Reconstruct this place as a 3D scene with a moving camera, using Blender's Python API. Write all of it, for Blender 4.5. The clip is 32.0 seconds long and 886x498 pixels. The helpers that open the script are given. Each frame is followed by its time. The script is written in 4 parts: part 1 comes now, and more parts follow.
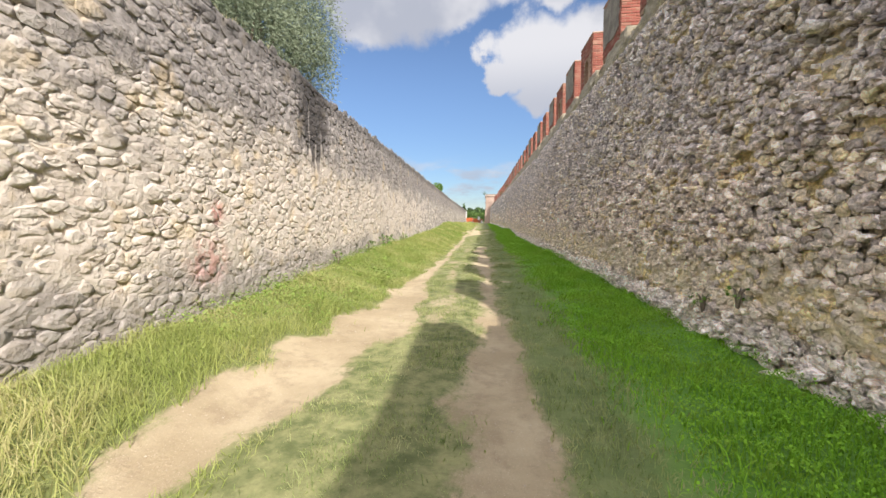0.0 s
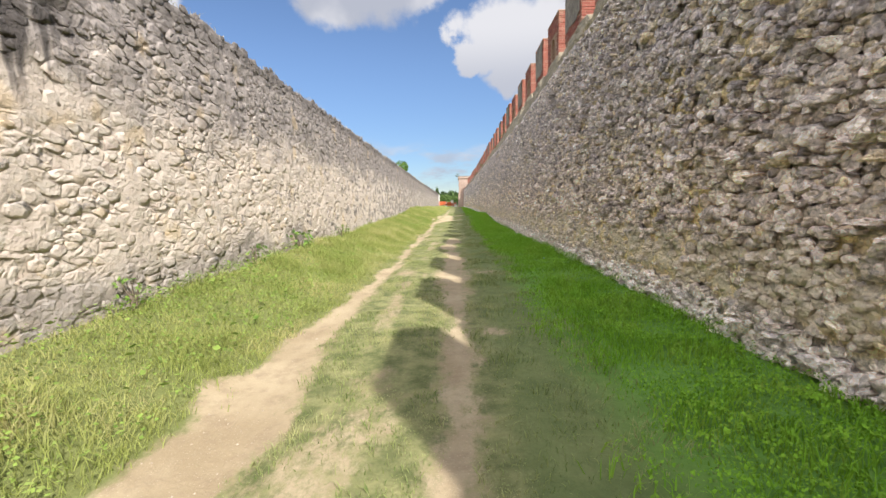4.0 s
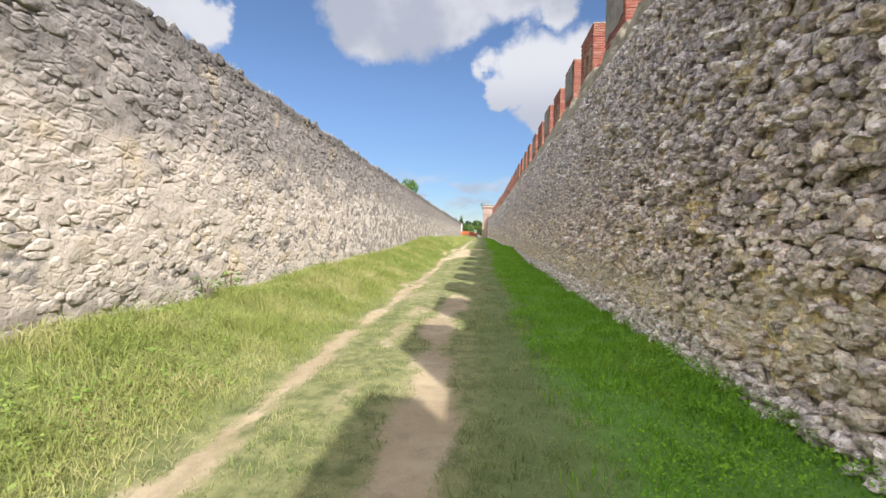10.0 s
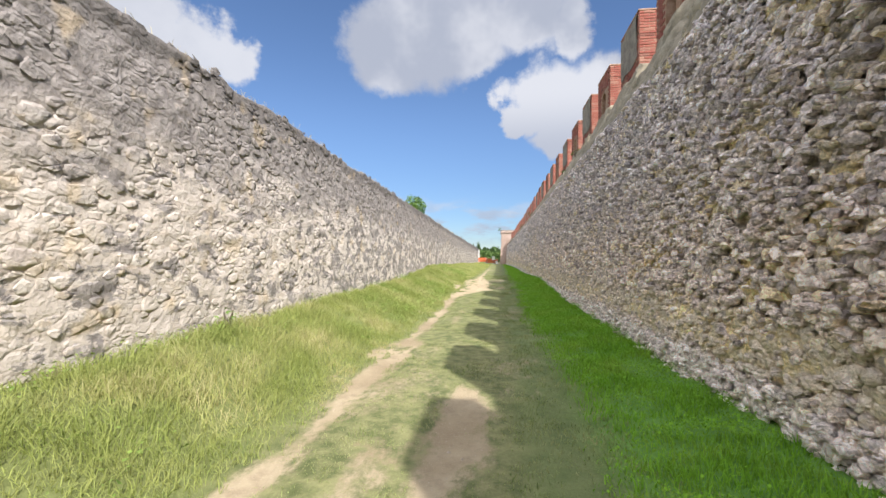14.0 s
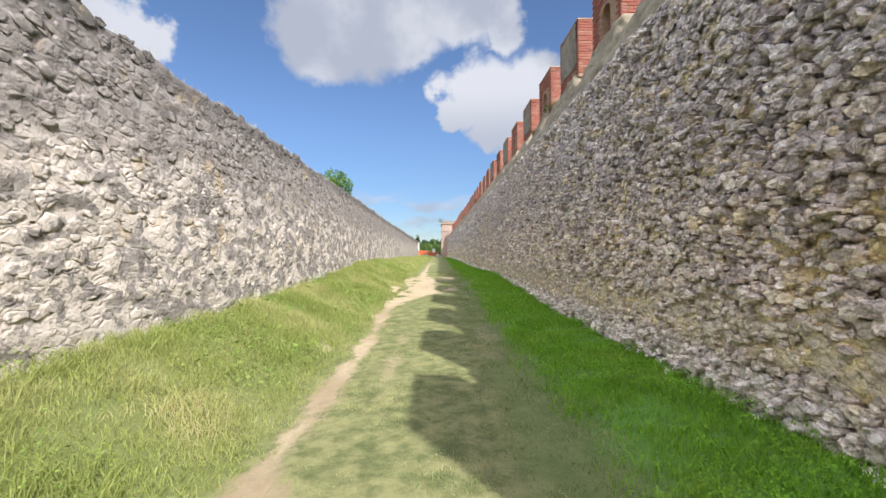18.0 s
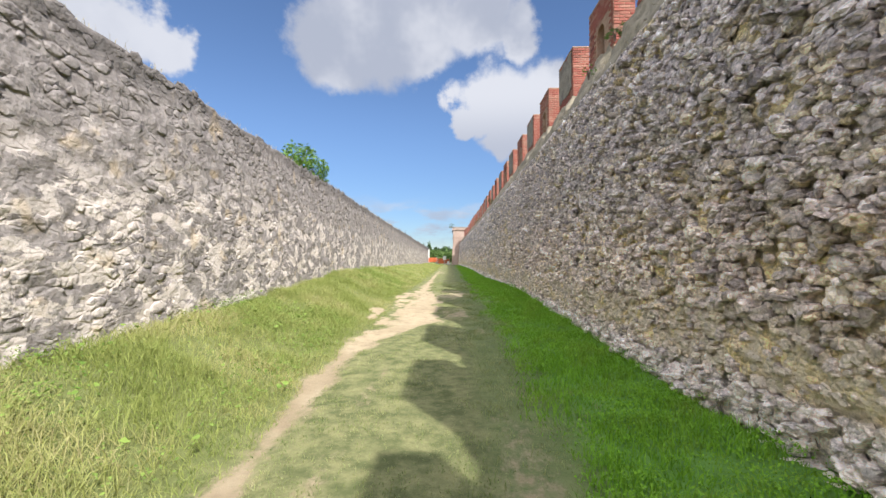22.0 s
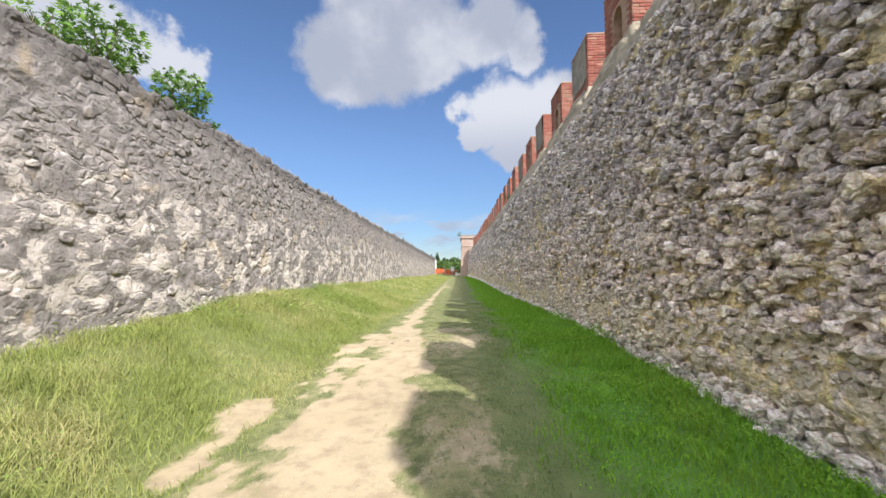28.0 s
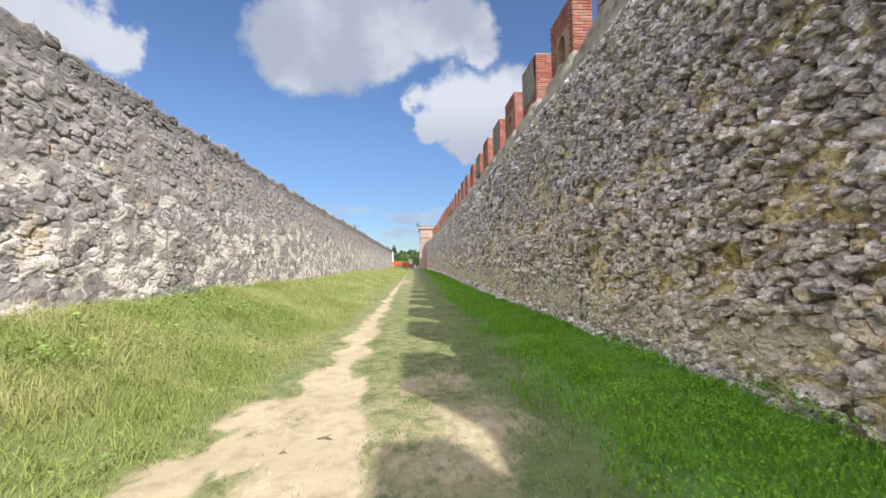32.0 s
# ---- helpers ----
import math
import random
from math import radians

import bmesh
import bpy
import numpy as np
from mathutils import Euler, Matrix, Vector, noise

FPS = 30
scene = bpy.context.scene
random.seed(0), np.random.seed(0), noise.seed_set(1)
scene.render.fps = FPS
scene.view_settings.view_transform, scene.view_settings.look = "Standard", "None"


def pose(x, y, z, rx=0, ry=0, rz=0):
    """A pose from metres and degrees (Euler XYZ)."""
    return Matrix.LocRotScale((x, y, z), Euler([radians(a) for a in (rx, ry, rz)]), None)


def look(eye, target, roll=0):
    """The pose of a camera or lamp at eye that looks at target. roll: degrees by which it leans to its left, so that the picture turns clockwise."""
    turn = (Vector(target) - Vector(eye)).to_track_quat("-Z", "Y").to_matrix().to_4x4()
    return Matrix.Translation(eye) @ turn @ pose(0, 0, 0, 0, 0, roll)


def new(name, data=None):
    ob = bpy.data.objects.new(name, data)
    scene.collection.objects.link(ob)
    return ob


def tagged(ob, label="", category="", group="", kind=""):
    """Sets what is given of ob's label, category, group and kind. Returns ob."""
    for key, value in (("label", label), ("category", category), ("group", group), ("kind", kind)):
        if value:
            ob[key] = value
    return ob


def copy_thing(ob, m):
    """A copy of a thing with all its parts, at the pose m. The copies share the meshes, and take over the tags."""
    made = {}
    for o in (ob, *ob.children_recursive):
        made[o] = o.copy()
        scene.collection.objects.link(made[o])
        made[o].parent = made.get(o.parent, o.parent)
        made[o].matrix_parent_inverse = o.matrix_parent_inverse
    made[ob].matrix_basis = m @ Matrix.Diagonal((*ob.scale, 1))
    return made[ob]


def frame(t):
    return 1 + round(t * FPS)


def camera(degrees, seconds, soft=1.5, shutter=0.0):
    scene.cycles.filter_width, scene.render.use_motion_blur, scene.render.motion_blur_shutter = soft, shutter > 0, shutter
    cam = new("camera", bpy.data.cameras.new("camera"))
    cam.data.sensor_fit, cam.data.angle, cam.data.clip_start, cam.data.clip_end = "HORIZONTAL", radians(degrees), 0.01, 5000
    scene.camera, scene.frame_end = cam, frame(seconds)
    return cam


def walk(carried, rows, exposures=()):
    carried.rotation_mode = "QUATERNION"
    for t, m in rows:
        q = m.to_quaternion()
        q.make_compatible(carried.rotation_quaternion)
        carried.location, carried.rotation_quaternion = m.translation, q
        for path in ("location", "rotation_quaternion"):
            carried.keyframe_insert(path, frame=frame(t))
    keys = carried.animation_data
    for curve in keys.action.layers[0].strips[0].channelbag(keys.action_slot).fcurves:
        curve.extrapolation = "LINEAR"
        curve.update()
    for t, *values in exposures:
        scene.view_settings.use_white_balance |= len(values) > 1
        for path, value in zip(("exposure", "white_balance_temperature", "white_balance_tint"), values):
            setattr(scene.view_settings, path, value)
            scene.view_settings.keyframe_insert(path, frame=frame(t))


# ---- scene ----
cam = camera(93.2, 32.0)
METRES, EYE, TILT, LEAN, TURN = 40.0, 1.5, -4.2, 0.0, 5.5
ROWS = [
    (0.0, 0.0, 0.0, 0.0, 0.0, -0.0, -0.0),
    (0.5, 0.0037, 0.0174, 0.0015, 0.36, 0.49, -0.26),
    (1.0, 0.0056, 0.0338, 0.0029, 0.42, 0.38, -0.13),
    (1.5, 0.0093, 0.0501, 0.0038, 0.35, -0.09, 0.22),
    (2.0, 0.0109, 0.0669, 0.0041, -0.21, -0.62, 0.59),
    (2.5, 0.0136, 0.0836, 0.0054, -1.09, -1.1, 1.07),
    (3.0, 0.0149, 0.1002, 0.0068, -2.35, -1.55, 1.37),
    (3.5, 0.0155, 0.1175, 0.0081, -3.47, -1.97, 1.68),
    (5.5, 0.0199, 0.1827, 0.0126, -2.16, -2.39, 1.0),
    (6.0, 0.0219, 0.199, 0.0137, -1.28, -2.32, 0.56),
    (6.5, 0.0223, 0.2147, 0.015, -0.83, -2.12, 0.28),
    (7.0, 0.0232, 0.2313, 0.0171, -1.09, -1.9, 0.31),
    (7.5, 0.0246, 0.2474, 0.0189, -1.94, -1.77, 0.44),
    (8.0, 0.0258, 0.2629, 0.0203, -3.17, -1.59, 0.29),
    (8.5, 0.0316, 0.2749, 0.0205, -3.55, -1.16, -0.21),
    (9.0, 0.0376, 0.2882, 0.0213, -2.94, -0.37, -0.8),
    (9.5, 0.0417, 0.3019, 0.0228, -1.55, 0.68, -1.0),
    (10.0, 0.0426, 0.3167, 0.0236, -0.21, 1.76, -0.83),
    (10.5, 0.0416, 0.3318, 0.0257, 0.51, 2.54, -0.61),
    (11.0, 0.0437, 0.3465, 0.0266, 1.12, 2.87, -0.58),
    (11.5, 0.0446, 0.3628, 0.0277, 1.8, 3.05, -0.93),
    (12.0, 0.0464, 0.3779, 0.0285, 2.76, 3.31, -1.4),
    (12.5, 0.0475, 0.3929, 0.03, 3.47, 3.77, -1.86),
    (13.0, 0.0483, 0.4091, 0.0314, 3.44, 4.32, -1.9),
    (13.5, 0.0499, 0.4249, 0.0326, 3.06, 4.87, -1.48),
    (14.0, 0.0498, 0.4418, 0.0342, 2.18, 5.34, -0.73),
    (14.5, 0.0506, 0.4579, 0.0354, 1.2, 5.6, 0.23),
    (16.5, 0.0463, 0.5231, 0.0392, -5.07, 4.93, 1.5),
    (17.0, 0.0473, 0.5391, 0.0401, -5.81, 4.51, 1.28),
    (17.5, 0.0478, 0.5555, 0.0416, -6.2, 4.37, 1.12),
    (18.0, 0.0511, 0.5704, 0.0431, -6.02, 4.37, 1.0),
    (18.5, 0.0523, 0.5859, 0.0445, -5.82, 4.74, 0.81),
    (19.0, 0.0556, 0.6016, 0.045, -5.46, 5.09, 0.63),
    (19.5, 0.0571, 0.6168, 0.0459, -5.08, 5.23, 0.29),
    (20.0, 0.0592, 0.6329, 0.0471, -4.73, 5.24, 0.06),
    (20.5, 0.0619, 0.6478, 0.0485, -4.3, 5.15, -0.2),
    (21.0, 0.0639, 0.6636, 0.0503, -4.42, 5.26, -0.29),
    (21.5, 0.0677, 0.6789, 0.0508, -4.37, 5.33, -0.1),
    (22.0, 0.0701, 0.6943, 0.0517, -4.41, 5.41, 0.21),
    (22.5, 0.0738, 0.7094, 0.0521, -4.14, 5.46, 0.52),
    (23.0, 0.0753, 0.7242, 0.0528, -3.56, 5.49, 0.63),
    (23.5, 0.0771, 0.7395, 0.0542, -3.08, 5.59, 0.56),
    (24.0, 0.0792, 0.7545, 0.0555, -2.72, 5.6, 0.33),
    (24.5, 0.081, 0.77, 0.0569, -2.78, 5.63, 0.25),
    (26.5, 0.0874, 0.8288, 0.0606, -3.12, 6.96, 0.71),
    (27.0, 0.0887, 0.8441, 0.0623, -3.43, 7.51, 0.84),
    (27.5, 0.0903, 0.8583, 0.0637, -3.51, 7.57, 0.88),
    (28.0, 0.0905, 0.8735, 0.0647, -3.13, 6.93, 0.79),
    (28.5, 0.0915, 0.8882, 0.065, -2.01, 5.79, 0.71),
    (29.0, 0.0909, 0.9037, 0.0654, -0.86, 3.8, -1.01),
    (29.5, 0.0901, 0.919, 0.0654, 11.3, 0.49, 3.69),
    (30.0, 0.0872, 0.9304, 0.066, 13.15, 0.35, 1.51),
    (30.5, 0.089, 0.944, 0.0673, 1.92, 3.49, 1.95),
    (31.0, 0.0901, 0.9577, 0.0688, -4.16, 5.78, 1.4),
    (31.5, 0.0911, 0.9724, 0.0702, -7.4, 6.68, 2.19),
    (32.0, 0.0942, 0.9866, 0.0721, -8.93, 5.78, 1.78),
]
walk(cam, [(t, pose(0, 0, EYE, TILT, LEAN, TURN) @ pose(METRES * x, METRES * y, METRES * z, 90 + pitch, roll, yaw)) for t, x, y, z, yaw, pitch, roll in ROWS],
     exposures=[(t, e, k, 12.0) for t, e, k in ((0, 1.06, 6450), (7, 1.06, 6400), (12, 1.04, 6230), (22, 1.02, 6160), (27, 1.02, 6120), (28.8, 0.95, 6120), (29.5, 0.86, 6200), (30.2, 0.86, 6200), (31, 0.94, 6080), (32, 0.98, 6060))])

# ---- world, sun, exposure ----
SUN = Vector((0.525, -0.87, 1.0)).normalized()
world = bpy.data.worlds.new("sky")
scene.world = world
world.use_nodes = True


class Net:
    """Short hand for node trees."""

    def __init__(self, tree):
        self.t = tree
        tree.nodes.clear()

    def n(self, kind, **props):
        node = self.t.nodes.new(kind)
        for key, value in props.items():
            if key == "blend_type":
                node.blend_type = value
            elif key == "operation":
                node.operation = value
            elif key == "data_type":
                node.data_type = value
            elif key == "attribute_name":
                node.attribute_name = value
            elif key == "feature":
                node.feature = value
        return node

    def put(self, socket, value):
        if hasattr(value, "is_linked"):
            self.t.links.new(value, socket)
        elif isinstance(value, (tuple, list)) and len(value) == 3 and socket.type == "RGBA":
            socket.default_value = (*value, 1)
        else:
            socket.default_value = value

    def math(self, op, a, b=0.0, c=0.0, clamp=False):
        node = self.n("ShaderNodeMath", operation=op)
        node.use_clamp = clamp
        for s, v in zip(node.inputs, (a, b, c)):
            self.put(s, v)
        return node.outputs[0]

    def vec(self, op, a, b=(0, 0, 0)):
        node = self.n("ShaderNodeVectorMath", operation=op)
        self.put(node.inputs[0], a)
        self.put(node.inputs[1], b)
        return node.outputs["Value"] if op in ("DOT_PRODUCT", "LENGTH") else node.outputs[0]

    def ramp(self, v, lo, hi, a=0.0, b=1.0):
        node = self.n("ShaderNodeMapRange")
        node.interpolation_type = "SMOOTHSTEP"
        for s, x in zip(node.inputs, (v, lo, hi, a, b)):
            self.put(s, x)
        return node.outputs[0]

    def mix(self, f, a, b, blend="MIX"):
        node = self.n("ShaderNodeMix", data_type="RGBA", blend_type=blend)
        self.put(node.inputs[0], f)
        self.put(node.inputs[6], a)
        self.put(node.inputs[7], b)
        return node.outputs[2]

    def noise(self, vector, scale, detail=4.0, rough=0.55, distort=0.0):
        node = self.n("ShaderNodeTexNoise")
        self.put(node.inputs["Vector"], vector)
        self.put(node.inputs["Scale"], scale)
        self.put(node.inputs["Detail"], detail)
        self.put(node.inputs["Roughness"], rough)
        self.put(node.inputs["Distortion"], distort)
        return node.outputs

    def stretch(self, vector, x, y, z):
        return self.vec("MULTIPLY", vector, (x, y, z))


def direction(az, el):
    a, e = radians(az), radians(el)
    return (math.sin(a) * math.cos(e), math.cos(a) * math.cos(e), math.sin(e))


SKY, CLOUD = 0.065, 0.375
w = Net(world.node_tree)
nishita = w.n("ShaderNodeTexSky")
nishita.sky_type, nishita.sun_disc = "NISHITA", False
nishita.sun_elevation, nishita.sun_rotation = math.asin(SUN.z), math.atan2(SUN.x, SUN.y)
nishita.air_density, nishita.dust_density, nishita.ozone_density = 1.0, 0.08, 3.0
ray = w.n("ShaderNodeTexCoord").outputs["Generated"]
ray = w.vec("NORMALIZE", ray)
# fair-weather clouds: lumps given by compass bearing, height and half-width in degrees
wob = w.vec("SUBTRACT", w.noise(ray, 7.0, 6.0, 0.6)["Color"], (0.5, 0.5, 0.5))
wob2 = w.vec("SUBTRACT", w.noise(ray, 20.0, 4.0, 0.5)["Color"], (0.5, 0.5, 0.5))
bent = w.vec("ADD", w.vec("ADD", ray, w.vec("MULTIPLY", wob, (0.15, 0.15, 0.15))), w.vec("MULTIPLY", wob2, (0.035, 0.035, 0.035)))
bent = w.vec("NORMALIZE", bent)
LUMPS = [(-16, 26.5, 5.0), (-10, 29, 6.0), (-4, 28.5, 6.0), (-3, 25.5, 3.0), (3, 29.5, 4.5), (8.5, 28, 3.0), (-12, 34, 6.0),
         (8.5, 20.5, 5.0), (4.5, 19.5, 3.5), (12, 21.5, 4.5), (1, 18.3, 2.0), (6.5, 15.5, 3.0), (15, 20, 4), (13, 16, 5),
         (-44, 24.5, 3.8), (-39, 23.5, 3.0), (-35.5, 23.3, 2.6), (-37.6, 29.5, 1.6), (-50, 25, 4),
         (35, 40, 9), (48, 35, 8), (-70, 40, 8), (100, 30, 10), (170, 35, 9), (-120, 30, 9), (60, 62, 9), (-30, 60, 6)]
total = None
for az, el, half in LUMPS:
    near = w.vec("DOT_PRODUCT", bent, direction(az, el))
    lump = w.math("MULTIPLY_ADD", near, 1.0 / (1 - math.cos(radians(half))), 1.0 - 1.0 / (1 - math.cos(radians(half))))
    total = lump if total is None else w.math("SMOOTH_MAX", total, lump, 0.25)
billow = w.noise(ray, 11.0, 5.0, 0.5)["Fac"]
apart = w.n("ShaderNodeSeparateXYZ")
w.put(apart.inputs[0], ray)
# the same fair-weather cumulus goes on, unseen, overhead and behind, as added fill light
beyond = w.math("MAXIMUM", w.ramp(apart.outputs[2], 0.60, 0.72), w.ramp(apart.outputs[1], 0.30, 0.05))
beyond = w.math("MULTIPLY", beyond, w.ramp(apart.outputs[2], 0.03, 0.2))
fill_cloud = w.math("MULTIPLY", beyond, w.ramp(w.noise(bent, 3.2, 3.0, 0.5)["Fac"], 0.36, 0.52))
body = w.ramp(w.math("ADD", total, w.math("MULTIPLY_ADD", billow, 1.2, -0.6)), -0.35, 0.50)
# a veil of low, thin cloud towards the horizon
height = w.n("ShaderNodeSeparateXYZ")
w.put(height.inputs[0], ray)
ray_height = height.outputs[2]
low = w.math("MULTIPLY", w.ramp(height.outputs[2], 0.02, 0.06), w.ramp(height.outputs[2], 0.16, 0.08))
streak = w.ramp(w.noise(w.stretch(ray, 5, 5, 16), 1.6, 6.0, 0.6)["Fac"], 0.45, 0.64)
thin = w.math("MULTIPLY", w.math("MULTIPLY", low, streak), 0.9)
cover = w.math("MAXIMUM", w.math("MAXIMUM", body, thin), fill_cloud)
# soft grey in the bodies; the lower cumulus stands whiter, with a grey base
soft = w.ramp(w.noise(ray, 6.0, 4.0, 0.55)["Fac"], 0.34, 0.62)
lower = w.ramp(w.vec("DOT_PRODUCT", bent, direction(7, 18.5)), math.cos(radians(9.5)), math.cos(radians(6.5)))
base_grey = w.math("MULTIPLY", w.ramp(ray_height, 0.37, 0.24), 0.75)
side_cloud = w.ramp(w.vec("DOT_PRODUCT", bent, direction(-40, 23)), math.cos(radians(12)), math.cos(radians(8)))
upper_grey = w.math("MULTIPLY", w.math("MULTIPLY_ADD", soft, 0.65, 0.25), w.math("MULTIPLY_ADD", side_cloud, -0.65, 1.0))
cloud_colour = w.mix(w.math("MULTIPLY_ADD", lower, w.math("SUBTRACT", base_grey, upper_grey), upper_grey), (1.08, 1.08, 1.1), (0.60, 0.64, 0.74))
# the unseen clouds stay white to keep the fill strong
cloud_colour = w.mix(w.ramp(fill_cloud, 0.0, 0.4), cloud_colour, (0.95, 0.96, 1.0))
sky_bg, cloud_bg, joined = w.n("ShaderNodeBackground"), w.n("ShaderNodeBackground"), w.n("ShaderNodeMixShader")
w.put(sky_bg.inputs[0], w.mix(1.0, nishita.outputs[0], w.mix(w.ramp(ray_height, 0.0, 0.34), (0.60, 0.68, 0.80), (0.95, 1.0, 1.08)), "MULTIPLY"))
w.put(sky_bg.inputs[1], SKY)
w.put(cloud_bg.inputs[0], cloud_colour)
# cloud strength raised up to 4.5 times towards the sun, to fill the shade
fill_gain = w.ramp(w.vec("DOT_PRODUCT", ray, tuple(SUN)), 0.1, 0.95, 1.0, 4.5)
w.put(cloud_bg.inputs[1], w.math("MULTIPLY", fill_gain, CLOUD))
w.put(joined.inputs[0], w.math("MULTIPLY", cover, 0.95))
w.put(joined.inputs[1], sky_bg.outputs[0])
w.put(joined.inputs[2], cloud_bg.outputs[0])
w.put(w.n("ShaderNodeOutputWorld").inputs[0], joined.outputs[0])

lamp = bpy.data.lights.new("sun", "SUN")
lamp.energy, lamp.angle, lamp.color = 3.55, radians(0.6), (1.0, 0.95, 0.86)
sun = new("sun", lamp)
sun.matrix_world = look(SUN * 100, (0, 0, 0))

# ---- materials ----


def material(name, build, rough=0.9):
    m = bpy.data.materials.new(name)
    m.use_nodes = True
    g = Net(m.node_tree)
    bsdf, out = g.n("ShaderNodeBsdfPrincipled"), g.n("ShaderNodeOutputMaterial")
    g.put(out.inputs[0], bsdf.outputs[0])
    bsdf.inputs["Roughness"].default_value = rough
    bsdf.inputs["Specular IOR Level"].default_value = 0.25
    place = g.n("ShaderNodeNewGeometry").outputs["Position"]
    build(g, bsdf, place)
    return m


def bump(g, bsdf, height, strength=0.5, distance=0.02):
    b = g.n("ShaderNodeBump")
    g.put(b.inputs["Strength"], strength)
    g.put(b.inputs["Distance"], distance)
    g.put(b.inputs["Height"], height)
    g.put(bsdf.inputs["Normal"], b.outputs[0])


def pick(g):
    """A random number for each piece, whether it is an object or an island of a joined mesh."""
    a = g.n("ShaderNodeObjectInfo").outputs["Random"]
    b = g.n("ShaderNodeNewGeometry").outputs["Random Per Island"]
    return g.math("FRACT", g.math("ADD", a, b))


def choose(g, v, stops):
    node = g.n("ShaderNodeValToRGB")
    r = node.color_ramp
    while len(r.elements) > 1:
        r.elements.remove(r.elements[-1])
    r.elements[0].position, r.elements[0].color = stops[0][0], (*stops[0][1], 1)
    for p, c in stops[1:]:
        r.elements.new(p).color = (*c, 1)
    g.put(node.inputs[0], v)
    return node.outputs[0]


def part_of(g, place):
    s = g.n("ShaderNodeSeparateXYZ")
    g.put(s.inputs[0], place)
    return s.outputs


def left_wall(g, bsdf, place, piece=True):
    x, y, z = part_of(g, place)
    fine = g.noise(place, 30.0, 6.0, 0.65)["Fac"]
    grain = g.noise(place, 7.0, 5.0, 0.6)["Fac"]
    patch = g.noise(g.stretch(place, 1, 0.8, 1.2), 1.1, 4.0, 0.6)["Fac"]
    # small rubble between the large stones
    warp = g.vec("MULTIPLY", g.vec("SUBTRACT", g.noise(place, 4.0, 4.0, 0.6)["Color"], (0.5, 0.5, 0.5)), (0.0, 0.22, 0.16))
    laid = g.stretch(g.vec("ADD", place, warp), 2.0, 6.0, 10.0)
    joint, rubble = g.n("ShaderNodeTexVoronoi", feature="DISTANCE_TO_EDGE"), g.n("ShaderNodeTexVoronoi")
    for node in (joint, rubble):
        g.put(node.inputs["Vector"], laid)
        g.put(node.inputs["Scale"], 1.0)
    tint = part_of(g, rubble.outputs["Color"])[0]
    seam = g.math("MULTIPLY", g.ramp(joint.outputs["Distance"], 0.26, 0.0), g.ramp(g.noise(place, 2.3, 4.0, 0.65)["Fac"], 0.40, 0.62))
    tones = [(0, (0.55, 0.47, 0.395)), (0.3, (0.62, 0.55, 0.47)), (0.6, (0.52, 0.445, 0.375)), (0.8, (0.64, 0.58, 0.505)), (0.94, (0.55, 0.445, 0.33)), (1, (0.49, 0.415, 0.365))]
    base = choose(g, g.math("FRACT", g.math("ADD", tint, pick(g))) if piece else tint, tones)
    if not piece:
        base = g.mix(0.5, base, g.mix(grain, (0.49, 0.41, 0.34), (0.66, 0.58, 0.50)))
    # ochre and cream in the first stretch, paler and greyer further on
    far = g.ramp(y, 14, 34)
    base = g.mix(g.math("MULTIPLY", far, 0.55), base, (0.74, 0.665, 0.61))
    # old grey render and lichen: solid along the top, in patches below
    edge = g.math("ADD", z, g.math("MULTIPLY_ADD", patch, 2.6, -1.3))
    grey_top = g.ramp(edge, 2.15, 3.3)
    blot = g.math("MULTIPLY_ADD", g.math("SUBTRACT", tint, 0.5), 0.06, g.noise(g.stretch(place, 1, 0.8, 1.3), 2.5, 8.0, 0.68, 0.6)["Fac"])
    lim = g.ramp(y, 8, 36, 0.62, 0.465)
    grey_blot = g.math("MULTIPLY", g.ramp(g.math("SUBTRACT", blot, lim), -0.015, 0.045), 0.93)
    foot = g.math("MULTIPLY", g.ramp(g.math("ADD", z, g.math("MULTIPLY", patch, 1.4)), 1.75, 1.35), g.ramp(y, 15, 20, 0.7, 0.15))
    streak = g.ramp(g.noise(g.stretch(place, 1, 2.2, 0.22), 1.7, 4.0, 0.6)["Fac"], 0.54, 0.70)
    streak = g.math("MULTIPLY", g.math("MULTIPLY", streak, g.ramp(z, 1.9, 3.2)), 0.7)
    grey = g.math("MAXIMUM", g.math("MAXIMUM", g.math("MULTIPLY", grey_top, 0.93), streak), g.math("MAXIMUM", grey_blot, foot))
    colour = g.mix(grey, base, g.mix(g.ramp(grain, 0.3, 0.7), (0.180, 0.160, 0.150), (0.36, 0.325, 0.302)))
    # faded red paint near the beginning
    d = g.vec("LENGTH", g.vec("MULTIPLY", g.vec("SUBTRACT", place, (-3.55, 5.35, 1.57)), (0.2, 1.0, 1.0)))
    e = g.vec("LENGTH", g.vec("MULTIPLY", g.vec("SUBTRACT", place, (-3.55, 5.15, 0.95)), (0.2, 0.9, 1.2)))
    red = g.math("MAXIMUM", g.ramp(d, 0.24, 0.05), g.math("MULTIPLY", g.ramp(e, 0.55, 0.1), 0.7))
    red = g.math("MULTIPLY", red, g.ramp(grain, 0.38, 0.56))
    colour = g.mix(g.math("MULTIPLY", red, 0.75), colour, (0.50, 0.20, 0.17))
    ochre = g.ramp(g.noise(place, 1.9, 3.0, 0.5)["Fac"], 0.60, 0.70)
    colour = g.mix(g.math("MULTIPLY", ochre, 0.35), colour, (0.62, 0.46, 0.24))
    # dark crust along the crest, with the shade of the crest stones painted in
    crest_z = g.math("ADD", g.math("MULTIPLY_ADD", y, 0.0055, z), g.math("MULTIPLY_ADD", patch, 0.5, -0.25))
